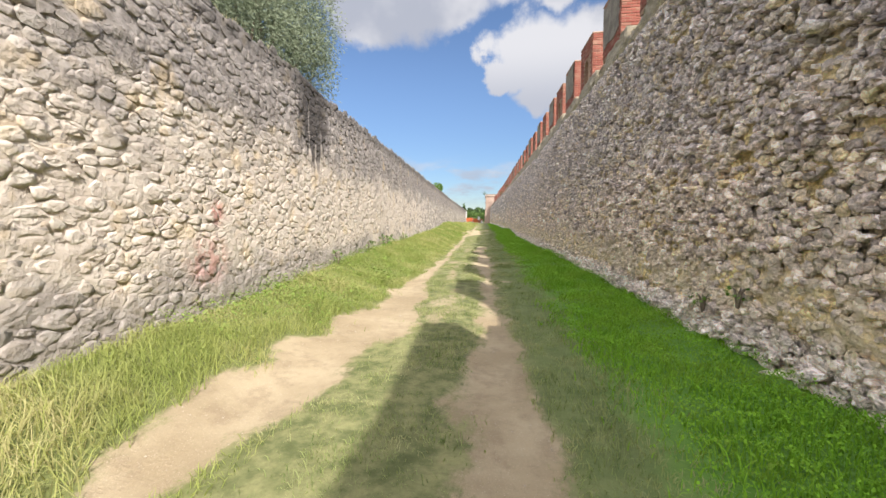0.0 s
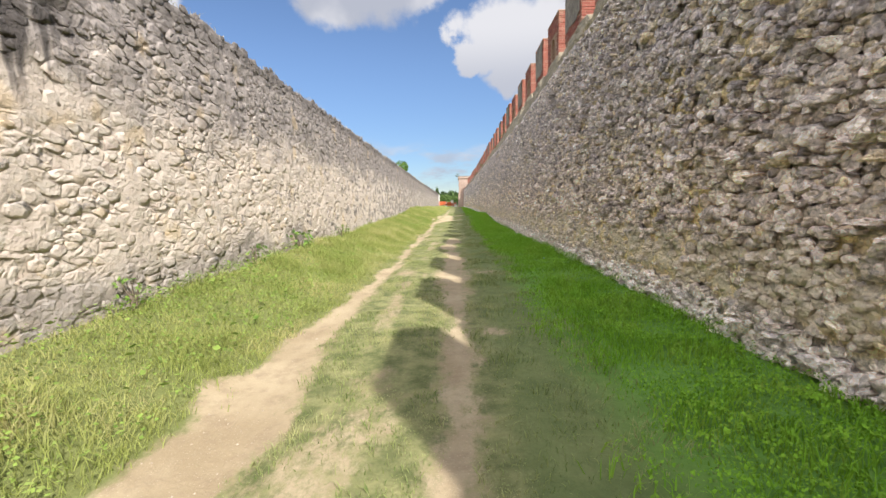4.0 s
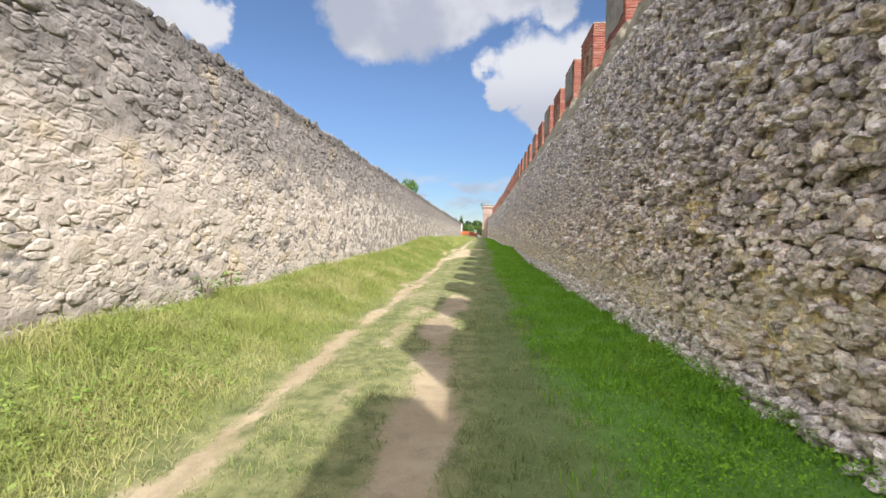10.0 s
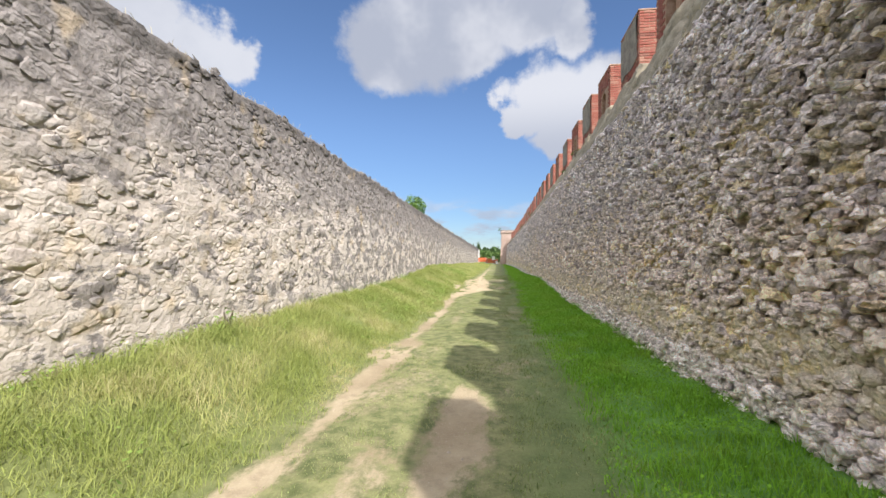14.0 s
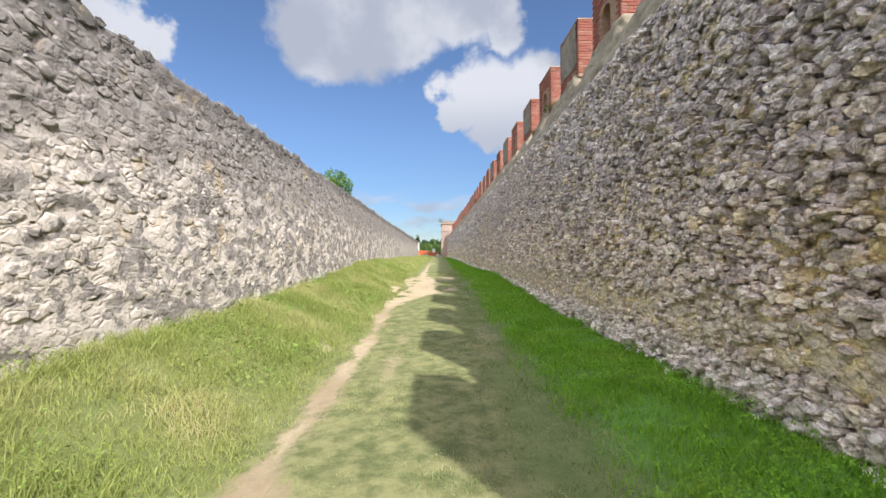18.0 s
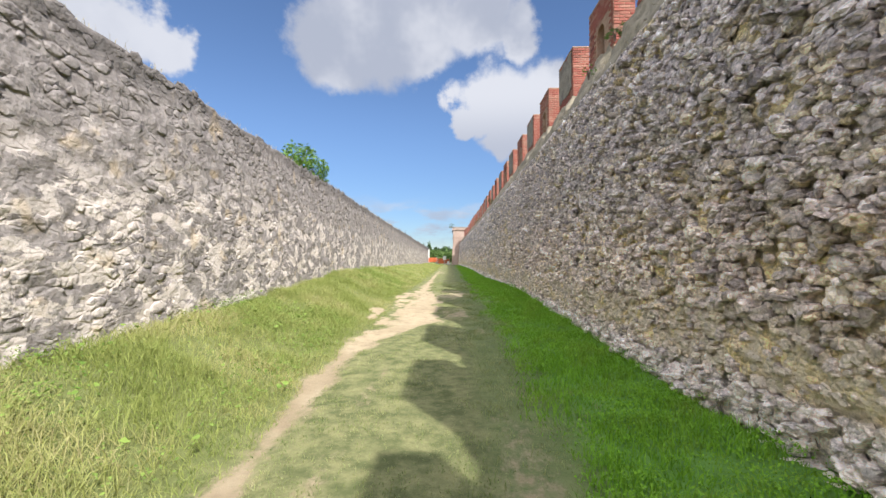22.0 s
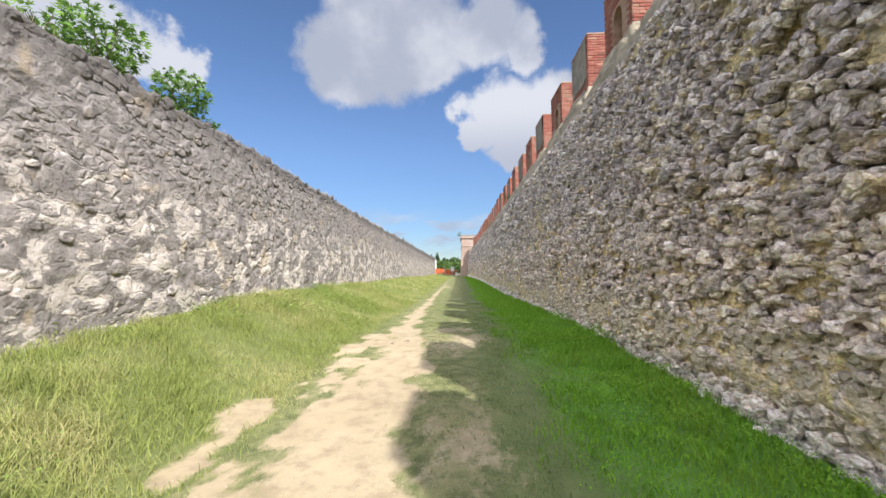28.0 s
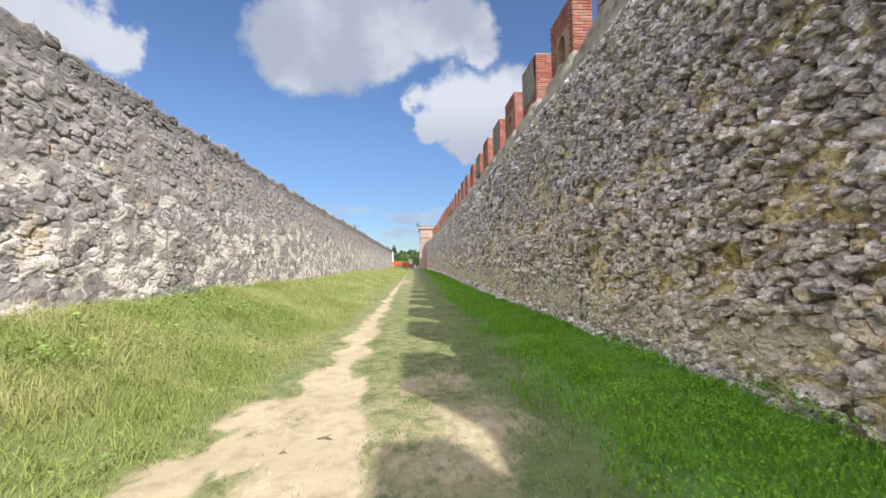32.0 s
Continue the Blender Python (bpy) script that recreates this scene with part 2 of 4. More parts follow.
    crust_and_shade = g.math("MULTIPLY", g.ramp(crest_z, 3.9, 4.25), g.ramp(grain, 0.25, 0.55))
    colour = g.mix(g.math("MULTIPLY", crust_and_shade, 0.75), colour, (0.105, 0.095, 0.086))
    # dark run below the tree, with the tree's shade painted in
    drip = g.noise(g.stretch(place, 1, 3.2, 0.3), 1.5, 3.0, 0.6)["Fac"]
    d = g.math("ABSOLUTE", g.math("SUBTRACT", y, g.math("MULTIPLY_ADD", grain, 0.5, 8.6)))
    run_and_shade = g.math("MULTIPLY", g.ramp(d, 1.1, 0.4), g.ramp(g.math("ADD", z, g.math("MULTIPLY_ADD", drip, 3.6, -1.8)), 2.6, 3.2))
    colour = g.mix(g.math("MULTIPLY", run_and_shade, 0.95), colour, (0.07, 0.062, 0.058))
    colour = g.mix(0.3, colour, g.mix(fine, (0.55, 0.53, 0.5), (1.0, 0.98, 0.95)), "MULTIPLY")
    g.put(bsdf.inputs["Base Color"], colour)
    relief = g.math("ADD", g.math("MULTIPLY", grain, 1.4), g.math("MULTIPLY", fine, 0.35))
    relief = g.math("SUBTRACT", g.math("MULTIPLY_ADD", tint, 0.25, relief), g.math("MULTIPLY", seam, 0.5))
    bump(g, bsdf, relief, 0.52, 0.05)


def right_wall(g, bsdf, place, piece=True):
    x, y, z = part_of(g, place)
    fine = g.noise(place, 34.0, 6.0, 0.65)["Fac"]
    grain = g.noise(place, 8.0, 5.0, 0.6)["Fac"]
    patch = g.noise(place, 0.9, 4.0, 0.6)["Fac"]
    ochre = g.n("ShaderNodeAttribute", attribute_name="ochre").outputs["Fac"]
    if piece:
        base = choose(g, pick(g), [(0, (0.265, 0.222, 0.208)), (0.2, (0.694, 0.59, 0.534)), (0.4, (0.428, 0.361, 0.335)), (0.6, (0.836, 0.726, 0.666)), (0.74, (0.53, 0.439, 0.378)), (0.86, (0.969, 0.868, 0.803)), (0.955, (0.714, 0.585, 0.397)), (1, (0.612, 0.487, 0.359))])
        warm = g.math("MULTIPLY", ochre, 0.35)
    else:
        base = g.mix(grain, (0.42, 0.36, 0.28), (0.62, 0.545, 0.44))
        warm = ochre
    warm = g.math("MULTIPLY", warm, g.ramp(g.noise(place, 6.0, 4.0, 0.6)["Fac"], 0.30, 0.50))
    colour = g.mix(g.math("MULTIPLY", warm, 0.85), base, g.mix(grain, (0.64, 0.47, 0.18), (0.84, 0.71, 0.42)))
    dust = g.math("MULTIPLY", g.ramp(g.noise(place, 1.6, 5.0, 0.65)["Fac"], 0.46, 0.68), g.ramp(z, 4.6, 3.0, 0.06, 0.30))
    colour = g.mix(dust, colour, (0.53, 0.465, 0.34))
    foot = g.ramp(g.math("ADD", z, g.math("MULTIPLY", patch, 0.5)), 0.72, 0.55)
    colour = g.mix(g.math("MULTIPLY", foot, 0.7), colour, g.mix(grain, (0.62, 0.555, 0.525), (0.90, 0.83, 0.80)))
    lichen = g.ramp(g.noise(place, 5.0, 4.0, 0.6)["Fac"], 0.62, 0.70)
    colour = g.mix(g.math("MULTIPLY", lichen, 0.3), colour, (0.46, 0.44, 0.42))
    chips = g.n("ShaderNodeTexVoronoi")
    g.put(chips.inputs["Vector"], g.vec("ADD", g.stretch(place, 1.0, 0.8, 1.25), g.vec("MULTIPLY", g.noise(place, 9.0, 3.0, 0.6)["Color"], (0.08, 0.08, 0.08))))
    g.put(chips.inputs["Scale"], 20.0)
    chip = part_of(g, chips.outputs["Color"])[0]
    colour = g.mix(0.33, colour, g.mix(chip, (0.42, 0.41, 0.40), (2.9, 2.87, 2.83)), "MULTIPLY")
    speck = g.ramp(g.noise(place, 17.0, 4.0, 0.7)["Fac"], 0.36, 0.66)
    colour = g.mix(0.4, colour, g.mix(speck, (0.62, 0.60, 0.57), (1.75, 1.72, 1.67)), "MULTIPLY")
    colour = g.mix(0.55, colour, g.mix(fine, (0.62, 0.60, 0.57), (1.55, 1.52, 1.46)), "MULTIPLY")
    # cooler and slightly darker towards the top, cream lime washed over the lowest courses
    colour = g.mix(g.ramp(g.math("ADD", z, patch), 1.9, 3.6), colour, g.mix(1.0, colour, (0.84, 0.87, 0.93), "MULTIPLY"))
    wash = g.math("MULTIPLY", g.ramp(z, 0.38, 0.5), g.ramp(g.math("ADD", z, patch), 1.75, 1.25))
    wash = g.math("MULTIPLY", wash, g.ramp(g.noise(place, 3.2, 5.0, 0.65)["Fac"], 0.38, 0.56))
    colour = g.mix(g.math("MULTIPLY", wash, 0.8), colour, g.mix(grain, (0.66, 0.53, 0.36), (0.92, 0.80, 0.62)))
    g.put(bsdf.inputs["Base Color"], colour)
    relief = g.math("ADD", g.math("MULTIPLY", grain, 1.5), g.math("MULTIPLY", fine, 0.6))
    relief = g.math("ADD", relief, g.math("MULTIPLY_ADD", chip, 0.5, g.math("MULTIPLY", chips.outputs["Distance"], -0.6)))
    bump(g, bsdf, relief, 0.95, 0.06)


def ground_look(g, bsdf, place):
    x, y, z = part_of(g, place)
    dirt = g.n("ShaderNodeAttribute", attribute_name="bare").outputs["Fac"]
    big = g.noise(place, 0.9, 4.0, 0.6)["Fac"]
    mid = g.noise(place, 5.0, 5.0, 0.65)["Fac"]
    fine = g.noise(place, 38.0, 6.0, 0.7)["Fac"]
    grit = g.n("ShaderNodeTexVoronoi")
    g.put(grit.inputs["Vector"], place)
    g.put(grit.inputs["Scale"], 45.0)
    rag = g.noise(g.stretch(place, 1, 0.6, 1), 11.0, 6.0, 0.75)["Fac"]
    bare = g.ramp(g.math("ADD", dirt, g.math("MULTIPLY_ADD", rag, 1.8, -0.9)), 0.16, 0.84)
    earth = g.mix(g.ramp(big, 0.35, 0.65), (0.33, 0.26, 0.165), (0.44, 0.36, 0.24))
    earth = g.mix(g.math("MULTIPLY", g.ramp(y, 33, 38), 0.42), earth, (0.57, 0.465, 0.30))
    earth = g.mix(g.math("MULTIPLY", g.ramp(mid, 0.45, 0.7), 0.65), earth, (0.275, 0.212, 0.14))
    earth = g.mix(0.5, earth, g.mix(fine, (0.55, 0.53, 0.5), (1.05, 1.03, 1.0)), "MULTIPLY")
    earth = g.mix(g.math("MULTIPLY", g.ramp(grit.outputs["Distance"], 0.22, 0.1), 0.35), earth, (0.58, 0.5, 0.4))
    turf = g.mix(g.ramp(mid, 0.3, 0.7), (0.11, 0.13, 0.05), (0.29, 0.285, 0.135))
    turf = g.mix(g.math("MULTIPLY", g.ramp(x, 0.25, 0.7), 0.75), turf, g.mix(mid, (0.105, 0.15, 0.05), (0.21, 0.255, 0.10)))
    meadow = g.ramp(g.math("ADD", x, g.math("MULTIPLY", big, 0.5)), -1.2, -1.7)
    turf = g.mix(meadow, turf, g.mix(mid, (0.11, 0.14, 0.042), (0.25, 0.265, 0.10)))
    lush = g.ramp(g.math("ADD", x, g.math("MULTIPLY", big, 0.8)), 1.3, 2.0)
    lush = g.math("MULTIPLY", lush, g.ramp(x, 6.0, 4.0))
    turf = g.mix(lush, turf, g.mix(mid, (0.09, 0.20, 0.03), (0.20, 0.38, 0.07)))
    turf = g.mix(0.6, turf, g.mix(fine, (0.35, 0.35, 0.3), (1.1, 1.1, 1.0)), "MULTIPLY")
    g.put(bsdf.inputs["Base Color"], g.mix(bare, turf, earth))
    bump(g, bsdf, g.math("ADD", mid, g.math("MULTIPLY", fine, 0.8)), 0.6, 0.03)


def leafy(dark, light, dry=None, scale=1.2):
    def build(g, bsdf, place):
        big = g.noise(place, scale, 3.0, 0.6)["Fac"]
        colour = g.mix(pick(g), dark, light)
        if dry:
            colour = g.mix(g.ramp(big, 0.42, 0.68), colour, g.mix(pick(g), dry, light))
        g.put(bsdf.inputs["Base Color"], colour)
        back = g.n("ShaderNodeBsdfTranslucent")
        g.put(back.inputs[0], colour)
        both = g.n("ShaderNodeMixShader")
        g.put(both.inputs[0], 0.3)
        g.put(both.inputs[1], bsdf.outputs[0])
        g.put(both.inputs[2], back.outputs[0])
        for node in g.t.nodes:
            if node.type == "OUTPUT_MATERIAL":
                g.put(node.inputs[0], both.outputs[0])
    return build


def brick_look(g, bsdf, place):
    fine = g.noise(place, 40.0, 5.0, 0.65)["Fac"]
    stain = g.noise(place, 2.2, 4.0, 0.6)["Fac"]
    colour = choose(g, pick(g), [(0, (0.25, 0.075, 0.058)), (0.35, (0.33, 0.115, 0.085)), (0.7, (0.28, 0.09, 0.068)), (0.9, (0.38, 0.19, 0.14)), (1, (0.16, 0.055, 0.045))])
    colour = g.mix(g.math("MULTIPLY", g.ramp(stain, 0.5, 0.72), 0.4), colour, (0.40, 0.30, 0.22))
    colour = g.mix(0.4, colour, g.mix(fine, (0.45, 0.42, 0.4), (1.1, 1.05, 1.0)), "MULTIPLY")
    g.put(bsdf.inputs["Base Color"], colour)
    bump(g, bsdf, fine, 0.5, 0.01)


def rough_look(a, b, scale=6.0, depth=0.5):
    def build(g, bsdf, place):
        fine = g.noise(place, scale * 6, 5.0, 0.65)["Fac"]
        mid = g.noise(place, scale, 5.0, 0.65)["Fac"]
        big = g.noise(place, scale * 0.2, 3.0, 0.6)["Fac"]
        colour = g.mix(g.ramp(g.math("ADD", mid, g.math("MULTIPLY", big, 0.5)), 0.5, 1.0), a, b)
        g.put(bsdf.inputs["Base Color"], g.mix(0.4, colour, g.mix(fine, (0.45, 0.45, 0.43), (1.1, 1.08, 1.05)), "MULTIPLY"))
        bump(g, bsdf, g.math("ADD", mid, g.math("MULTIPLY", fine, 0.5)), depth, 0.03)
    return build


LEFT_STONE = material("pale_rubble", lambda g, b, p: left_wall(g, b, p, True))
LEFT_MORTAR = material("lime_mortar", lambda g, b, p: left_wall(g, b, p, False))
RIGHT_STONE = material("grey_cobble", lambda g, b, p: right_wall(g, b, p, True), 0.62)
RIGHT_MORTAR = material("ochre_mortar", lambda g, b, p: right_wall(g, b, p, False))
LEDGE = material("weathered_ledge", rough_look((0.22, 0.185, 0.13), (0.42, 0.36, 0.265), 5.0, 1.0))
GROUND = material("earth_and_turf", ground_look)
HERB = material("bank_herbs", leafy((0.12, 0.21, 0.035), (0.27, 0.38, 0.08), (0.27, 0.30, 0.10), 0.9))
TALL = material("meadow_grass", leafy((0.20, 0.25, 0.06), (0.37, 0.405, 0.12), (0.54, 0.47, 0.25), 0.8))
SHORT = material("worn_grass", leafy((0.12, 0.175, 0.05), (0.33, 0.365, 0.14), (0.50, 0.46, 0.25), 1.9))
LUSH = material("lush_herbs", leafy((0.13, 0.285, 0.022), (0.265, 0.49, 0.038), (0.23, 0.32, 0.05), 1.1))
STRAW = material("dry_grass", leafy((0.34, 0.29, 0.17), (0.52, 0.46, 0.30)))
BRICK = material("red_brick", brick_look)
JOINT = material("brick_mortar", rough_look((0.30, 0.17, 0.11), (0.44, 0.30, 0.22), 9.0))
PLASTER = material("grey_plaster", rough_look((0.18, 0.15, 0.125), (0.34, 0.295, 0.25), 4.0))
PINK = material("pink_brickwork", rough_look((0.34, 0.24, 0.19), (0.47, 0.36, 0.30), 3.0))
OLIVE = material("grey_green_leaves", leafy((0.12, 0.15, 0.09), (0.34, 0.38, 0.26)))
FIG = material("fresh_leaves", leafy((0.075, 0.16, 0.03), (0.22, 0.35, 0.07)))
WOODS = material("dark_woods", leafy((0.03, 0.06, 0.02), (0.10, 0.15, 0.05)))
HEDGE = material("hedge_leaves", leafy((0.06, 0.12, 0.03), (0.17, 0.24, 0.07)))
BARK = material("bark", rough_look((0.13, 0.10, 0.075), (0.26, 0.21, 0.16), 12.0))
ORANGE = material("orange_plastic", rough_look((0.50, 0.11, 0.04), (0.62, 0.16, 0.06), 5.0, 0.1), 0.5)
WHITE = material("white_board", rough_look((0.72, 0.72, 0.70), (0.82, 0.82, 0.80), 5.0, 0.05), 0.5)
GRIT = material("pale_gravel", rough_look((0.33, 0.27, 0.20), (0.50, 0.43, 0.34), 20.0, 0.2))
BLUE = material("blue_petals", leafy((0.16, 0.22, 0.55), (0.30, 0.38, 0.72)))
STEEL = material("galvanised_steel", rough_look((0.40, 0.41, 0.42), (0.52, 0.53, 0.54), 9.0, 0.1), 0.45)

# ---- shapes ----
RNG = np.random.default_rng(7)
TABLE = RNG.random((8, 256, 256))


def vnoise(x, y, layer=0):
    """Smooth value noise between 0 and 1 on arrays."""
    x, y = np.asarray(x, float), np.asarray(y, float)
    i, j = np.floor(x).astype(int), np.floor(y).astype(int)
    u, v = x - i, y - j
    u, v = u * u * (3 - 2 * u), v * v * (3 - 2 * v)
    t = TABLE[layer]
    a, b = t[i % 256, j % 256], t[(i + 1) % 256, j % 256]
    c, d = t[i % 256, (j + 1) % 256], t[(i + 1) % 256, (j + 1) % 256]
    return (a * (1 - u) + b * u) * (1 - v) + (c * (1 - u) + d * u) * v


def fbm(x, y, layer=0, octaves=4):
    total, amp, norm = 0.0, 1.0, 0.0
    for k in range(octaves):
        total = total + amp * vnoise(np.asarray(x) * 2 ** k + 17 * k, np.asarray(y) * 2 ** k + 31 * k, (layer + k) % 8)
        norm, amp = norm + amp, amp * 0.5
    return total / norm


def step(v, lo, hi):
    t = np.clip((v - lo) / (hi - lo), 0, 1)
    return t * t * (3 - 2 * t)


def mesh_of(name, verts, faces, mat, smooth=False):
    """A mesh from arrays; all faces have the same number of corners."""
    verts, faces = np.asarray(verts, np.float32), np.asarray(faces, np.int32)
    me = bpy.data.meshes.new(name)
    count, sides = faces.shape
    me.vertices.add(len(verts))
    me.vertices.foreach_set("co", verts.ravel())
    me.loops.add(count * sides)
    me.loops.foreach_set("vertex_index", faces.ravel())
    me.polygons.add(count)
    me.polygons.foreach_set("loop_start", np.arange(0, count * sides, sides, dtype=np.int32))
    me.polygons.foreach_set("use_smooth", np.broadcast_to(smooth, count).astype(bool))
    me.update(calc_edges=True)
    me.materials.append(mat)
    return me


def part(name, data, mat, parent, label=""):
    """Links a mesh, or a bmesh, as one part of a thing."""
    if isinstance(data, bmesh.types.BMesh):
        me = bpy.data.meshes.new(name)
        data.to_mesh(me)
        data.free()
        me.materials.append(mat)
        data = me
    ob = new(name, data)
    ob.parent = parent
    return tagged(ob, label)


def grid_faces(rows, cols, flip=False):
    k = (np.arange(rows - 1)[:, None] * cols + np.arange(cols - 1)[None, :]).ravel()
    f = np.stack([k, k + 1, k + cols + 1, k + cols], 1)
    return f[:, ::-1] if flip else f


def box(x0, x1, y0, y1, z0, z1, bevel=0.0, bm=None):
    bm = bm or bmesh.new()
    made = bmesh.ops.create_cube(bm, size=1.0)
    for v in made["verts"]:
        v.co = Vector(((x0 + x1) / 2 + v.co.x * (x1 - x0), (y0 + y1) / 2 + v.co.y * (y1 - y0), (z0 + z1) / 2 + v.co.z * (z1 - z0)))
    if bevel:
        edges = list({e for v in made["verts"] for e in v.link_edges})
        bmesh.ops.bevel(bm, geom=edges, offset=bevel, segments=1, affect="EDGES")
    return bm


# ---- plan ----
Y0, Y1, YEND = -4.0, 58.0, 134.0


def left_x(y):
    return -(3.50 + 0.0155 * np.asarray(y, float))


def far_bend(y):
    return 0.95 * step(np.asarray(y, float), 78, 122)


def right_x(y, z):
    return 2.89 - 0.0033 * np.minimum(np.asarray(y, float), 60) - far_bend(y) + 0.055 * np.asarray(z, float)


def left_top(y):
    y = np.asarray(y, float)
    return 4.33 - 0.0055 * np.minimum(y, 60) + 0.16 * (fbm(y * 0.7, y * 0 + 3.3, 1, 4) - 0.5) + 0.10 * (vnoise(y * 3.1, y * 0 + 8.1, 2) - 0.5)


def right_top(y):
    y = np.asarray(y, float)
    return 5.27 - 0.24 * step(y, 16, 26) - 0.45 * step(y, 92, 106) + 0.12 * (fbm(y * 0.5, y * 0 + 5.7, 3, 4) - 0.5)


def ledge_x(y):
    return np.interp(y, [-5, 11, 20, 27, 40], [3.32, 3.44, 3.58, 3.73, 3.77]) - far_bend(y)


def ledge_z(y):
    return 6.15 + 0.30 * step(np.asarray(y, float), 14, 28) - 0.55 * step(np.asarray(y, float), 92, 106)


def rut(y):
    """Centre and half-width of the two worn tracks along the lane."""
    ky = [2.5, 3.5, 5.2, 6, 7.6, 8.8, 10, 12.3, 14.5, 16.5, 19, 22, 23.5, 25, 26.2, 30, 33.5, 35, 36.5, 38, 39.1, 41, 42.5, 43.5, 45, 60, 90]
    lc = np.interp(y, ky, [-2.05, -1.96, -1.8, -1.6, -1.45, -1.6, -1.62, -1.5, -1.43, -1.38, -1.51, -1.44, -1.5, -1.42, -1.5, -1.41, -1.6, -1.6, -1.35, -1.05, -1.2, -0.86, -0.95, -0.95, -1.0, -1.2, -1.2])
    lw = np.interp(y, ky, [0.30, 0.42, 0.47, 0.5, 0.40, 0.36, 0.26, 0.17, 0.16, 0.12, 0.15, 0.18, 0.17, 0.48, 0.13, 0.12, 0.18, 0.17, 0.4, 0.8, 0.92, 0.66, 0.76, 0.55, 0.24, 0.12, 0.0])
    ry = [2.4, 3.9, 5, 7, 10, 12, 14, 16.5, 18, 20, 21.5, 22.5, 23.3, 90]
    rc = np.interp(y, ry, [0.24, 0.05, 0.2, 0.12, 0.11, 0.05, 0.0, 0.05, -0.1, -0.25, -0.15, -0.18, -0.2, 0])
    rw = np.interp(y, ry, [0.30, 0.32, 0.27, 0.17, 0.14, 0.18, 0.27, 0.2, 0.16, 0.16, 0.32, 0.27, 0.0, 0.0])
    return lc, lw, rc, rw


def bare(x, y):
    """How far the ground is worn bare, 0 to 1."""
    lc, lw, rc, rw = rut(y)
    n = fbm(x * 2.6, y * 1.7, 2, 5) - 0.5
    a = np.clip((lw * (1 + 1.1 * n) + 0.20 * n - np.abs(x - lc)) / 0.24 + 0.42, 0, 1) * (lw > 0.02)
    b = np.clip((rw * (1 + 1.2 * n) + 0.24 * n - np.abs(x - rc)) / 0.32 + 0.5, 0, 1) * (rw > 0.02)
    # islands of grass along the ragged left side where the track is wide
    wide = step(lw, 0.4, 0.6) * step(y, 30, 36) * step(lc - x, -0.25, 0.35)
    a = a * (1 - 0.9 * wide * step(fbm(x * 3.2 + 9, y * 2.2, 5, 4), 0.46, 0.58))
    a = a * (1 - 0.6 * step(y, 23.5, 24.5) * step(-y, -27, -26) * step(fbm(x * 4.5, y * 3.0, 0, 3), 0.5, 0.6))
    a = a * (1 - 0.75 * step(lw, 0.3, 0.5) * step(y, 34, 37) * step(lc - x, 0.0, 0.45) * step(fbm(x * 5.5 + 4, y * 4.0, 1, 3), 0.55, 0.64))
    out = np.maximum(a, b)
    for px, py, sx, sy, k in [(-0.2, 14.0, 0.65, 0.65, 1.0), (-1.2, 23.2, 0.6, 1.3, 0.5), (0.7, 14.2, 0.7, 0.45, 0.7), (0.65, 10.2, 0.3, 0.3, 0.7), (-0.7, 7.0, 0.4, 2.2, 0.55), (-0.85, 11.6, 0.16, 3.0, 0.55), (-0.9, 14.2, 0.3, 0.6, 0.8),
                              (-0.1, 20.0, 0.35, 0.5, 0.7), (0.3, 43.2, 0.7, 1.6, 0.62), (0.3, 38.5, 0.6, 1.6, 0.62), (-0.85, 29.0, 0.16, 6.0, 0.5), (-0.75, 20.0, 0.2, 3.0, 0.55), (-2.1, 30.0, 0.25, 0.6, 0.6), (0.55, 30.5, 0.4, 1.5, 0.45), (0.5, 24.0, 0.4, 1.2, 0.45), (-0.9, 70.0, 0.7, 5.0, 0.55)]:
        d = np.hypot((x - px) / sx, (y - py) / sy) + 2.6 * n
        out = np.maximum(out, k * np.clip((1.1 - d) / 0.9, 0, 1))
    return out


def ground_z(x, y):
    x, y = np.asarray(x, float), np.asarray(y, float)
    foot = 0.30 + 0.0085 * np.clip(y, 0, 60) - 0.45 * step(y, 60, 105)
    lx = -left_x(y)
    bank = foot * step(-x, 1.7, lx - 0.1)
    lc, lw, rc, rw = rut(y)
    dip = 0.035 * np.exp(-((x - lc) / (lw + 0.12)) ** 2) * (lw > 0.05) + 0.03 * np.exp(-((x - rc) / (rw + 0.12)) ** 2) * (rw > 0.05)
    side = 0.06 * step(x, 1.2, 2.9)
    inside = step(x, -7, -5) * step(-x, -7, -5)
    rise = np.interp(y, [-5, 5, 12, 16, 22, 33, 38, 43, 48, 58], [-0.1, -0.08, -0.02, 0.0, -0.05, -0.07, 0.06, 0.24, 0.2, 0.05])
    return (bank + side - dip) * inside + rise + 0.05 * (fbm(x * 0.9, y * 0.9, 4, 3) - 0.5) * inside


# ---- ground ----
xs = np.concatenate([-np.geomspace(1500, 6, 26), np.arange(-5.6, 3.3, 0.075), np.geomspace(3.6, 1500, 28)])
ys = np.concatenate([-np.geomspace(600, 6, 14), np.arange(-5.0, 58, 0.14), np.arange(58, 135, 0.7), np.geomspace(137, 2500, 22)])
gx, gy = np.meshgrid(xs, ys)
gz = ground_z(gx, gy)
ground_mesh = mesh_of("ground", np.stack([gx, gy, gz], -1).reshape(-1, 3), grid_faces(len(ys), len(xs)), GROUND, True)
worn = ground_mesh.attributes.new("bare", "FLOAT", "POINT")
worn.data.foreach_set("value", bare(gx, gy).astype(np.float32).ravel())
ground = tagged(new("ground", ground_mesh), "grassy lane with two worn dirt tracks", "ground", kind="structure")

# ---- walls ----
K = 7


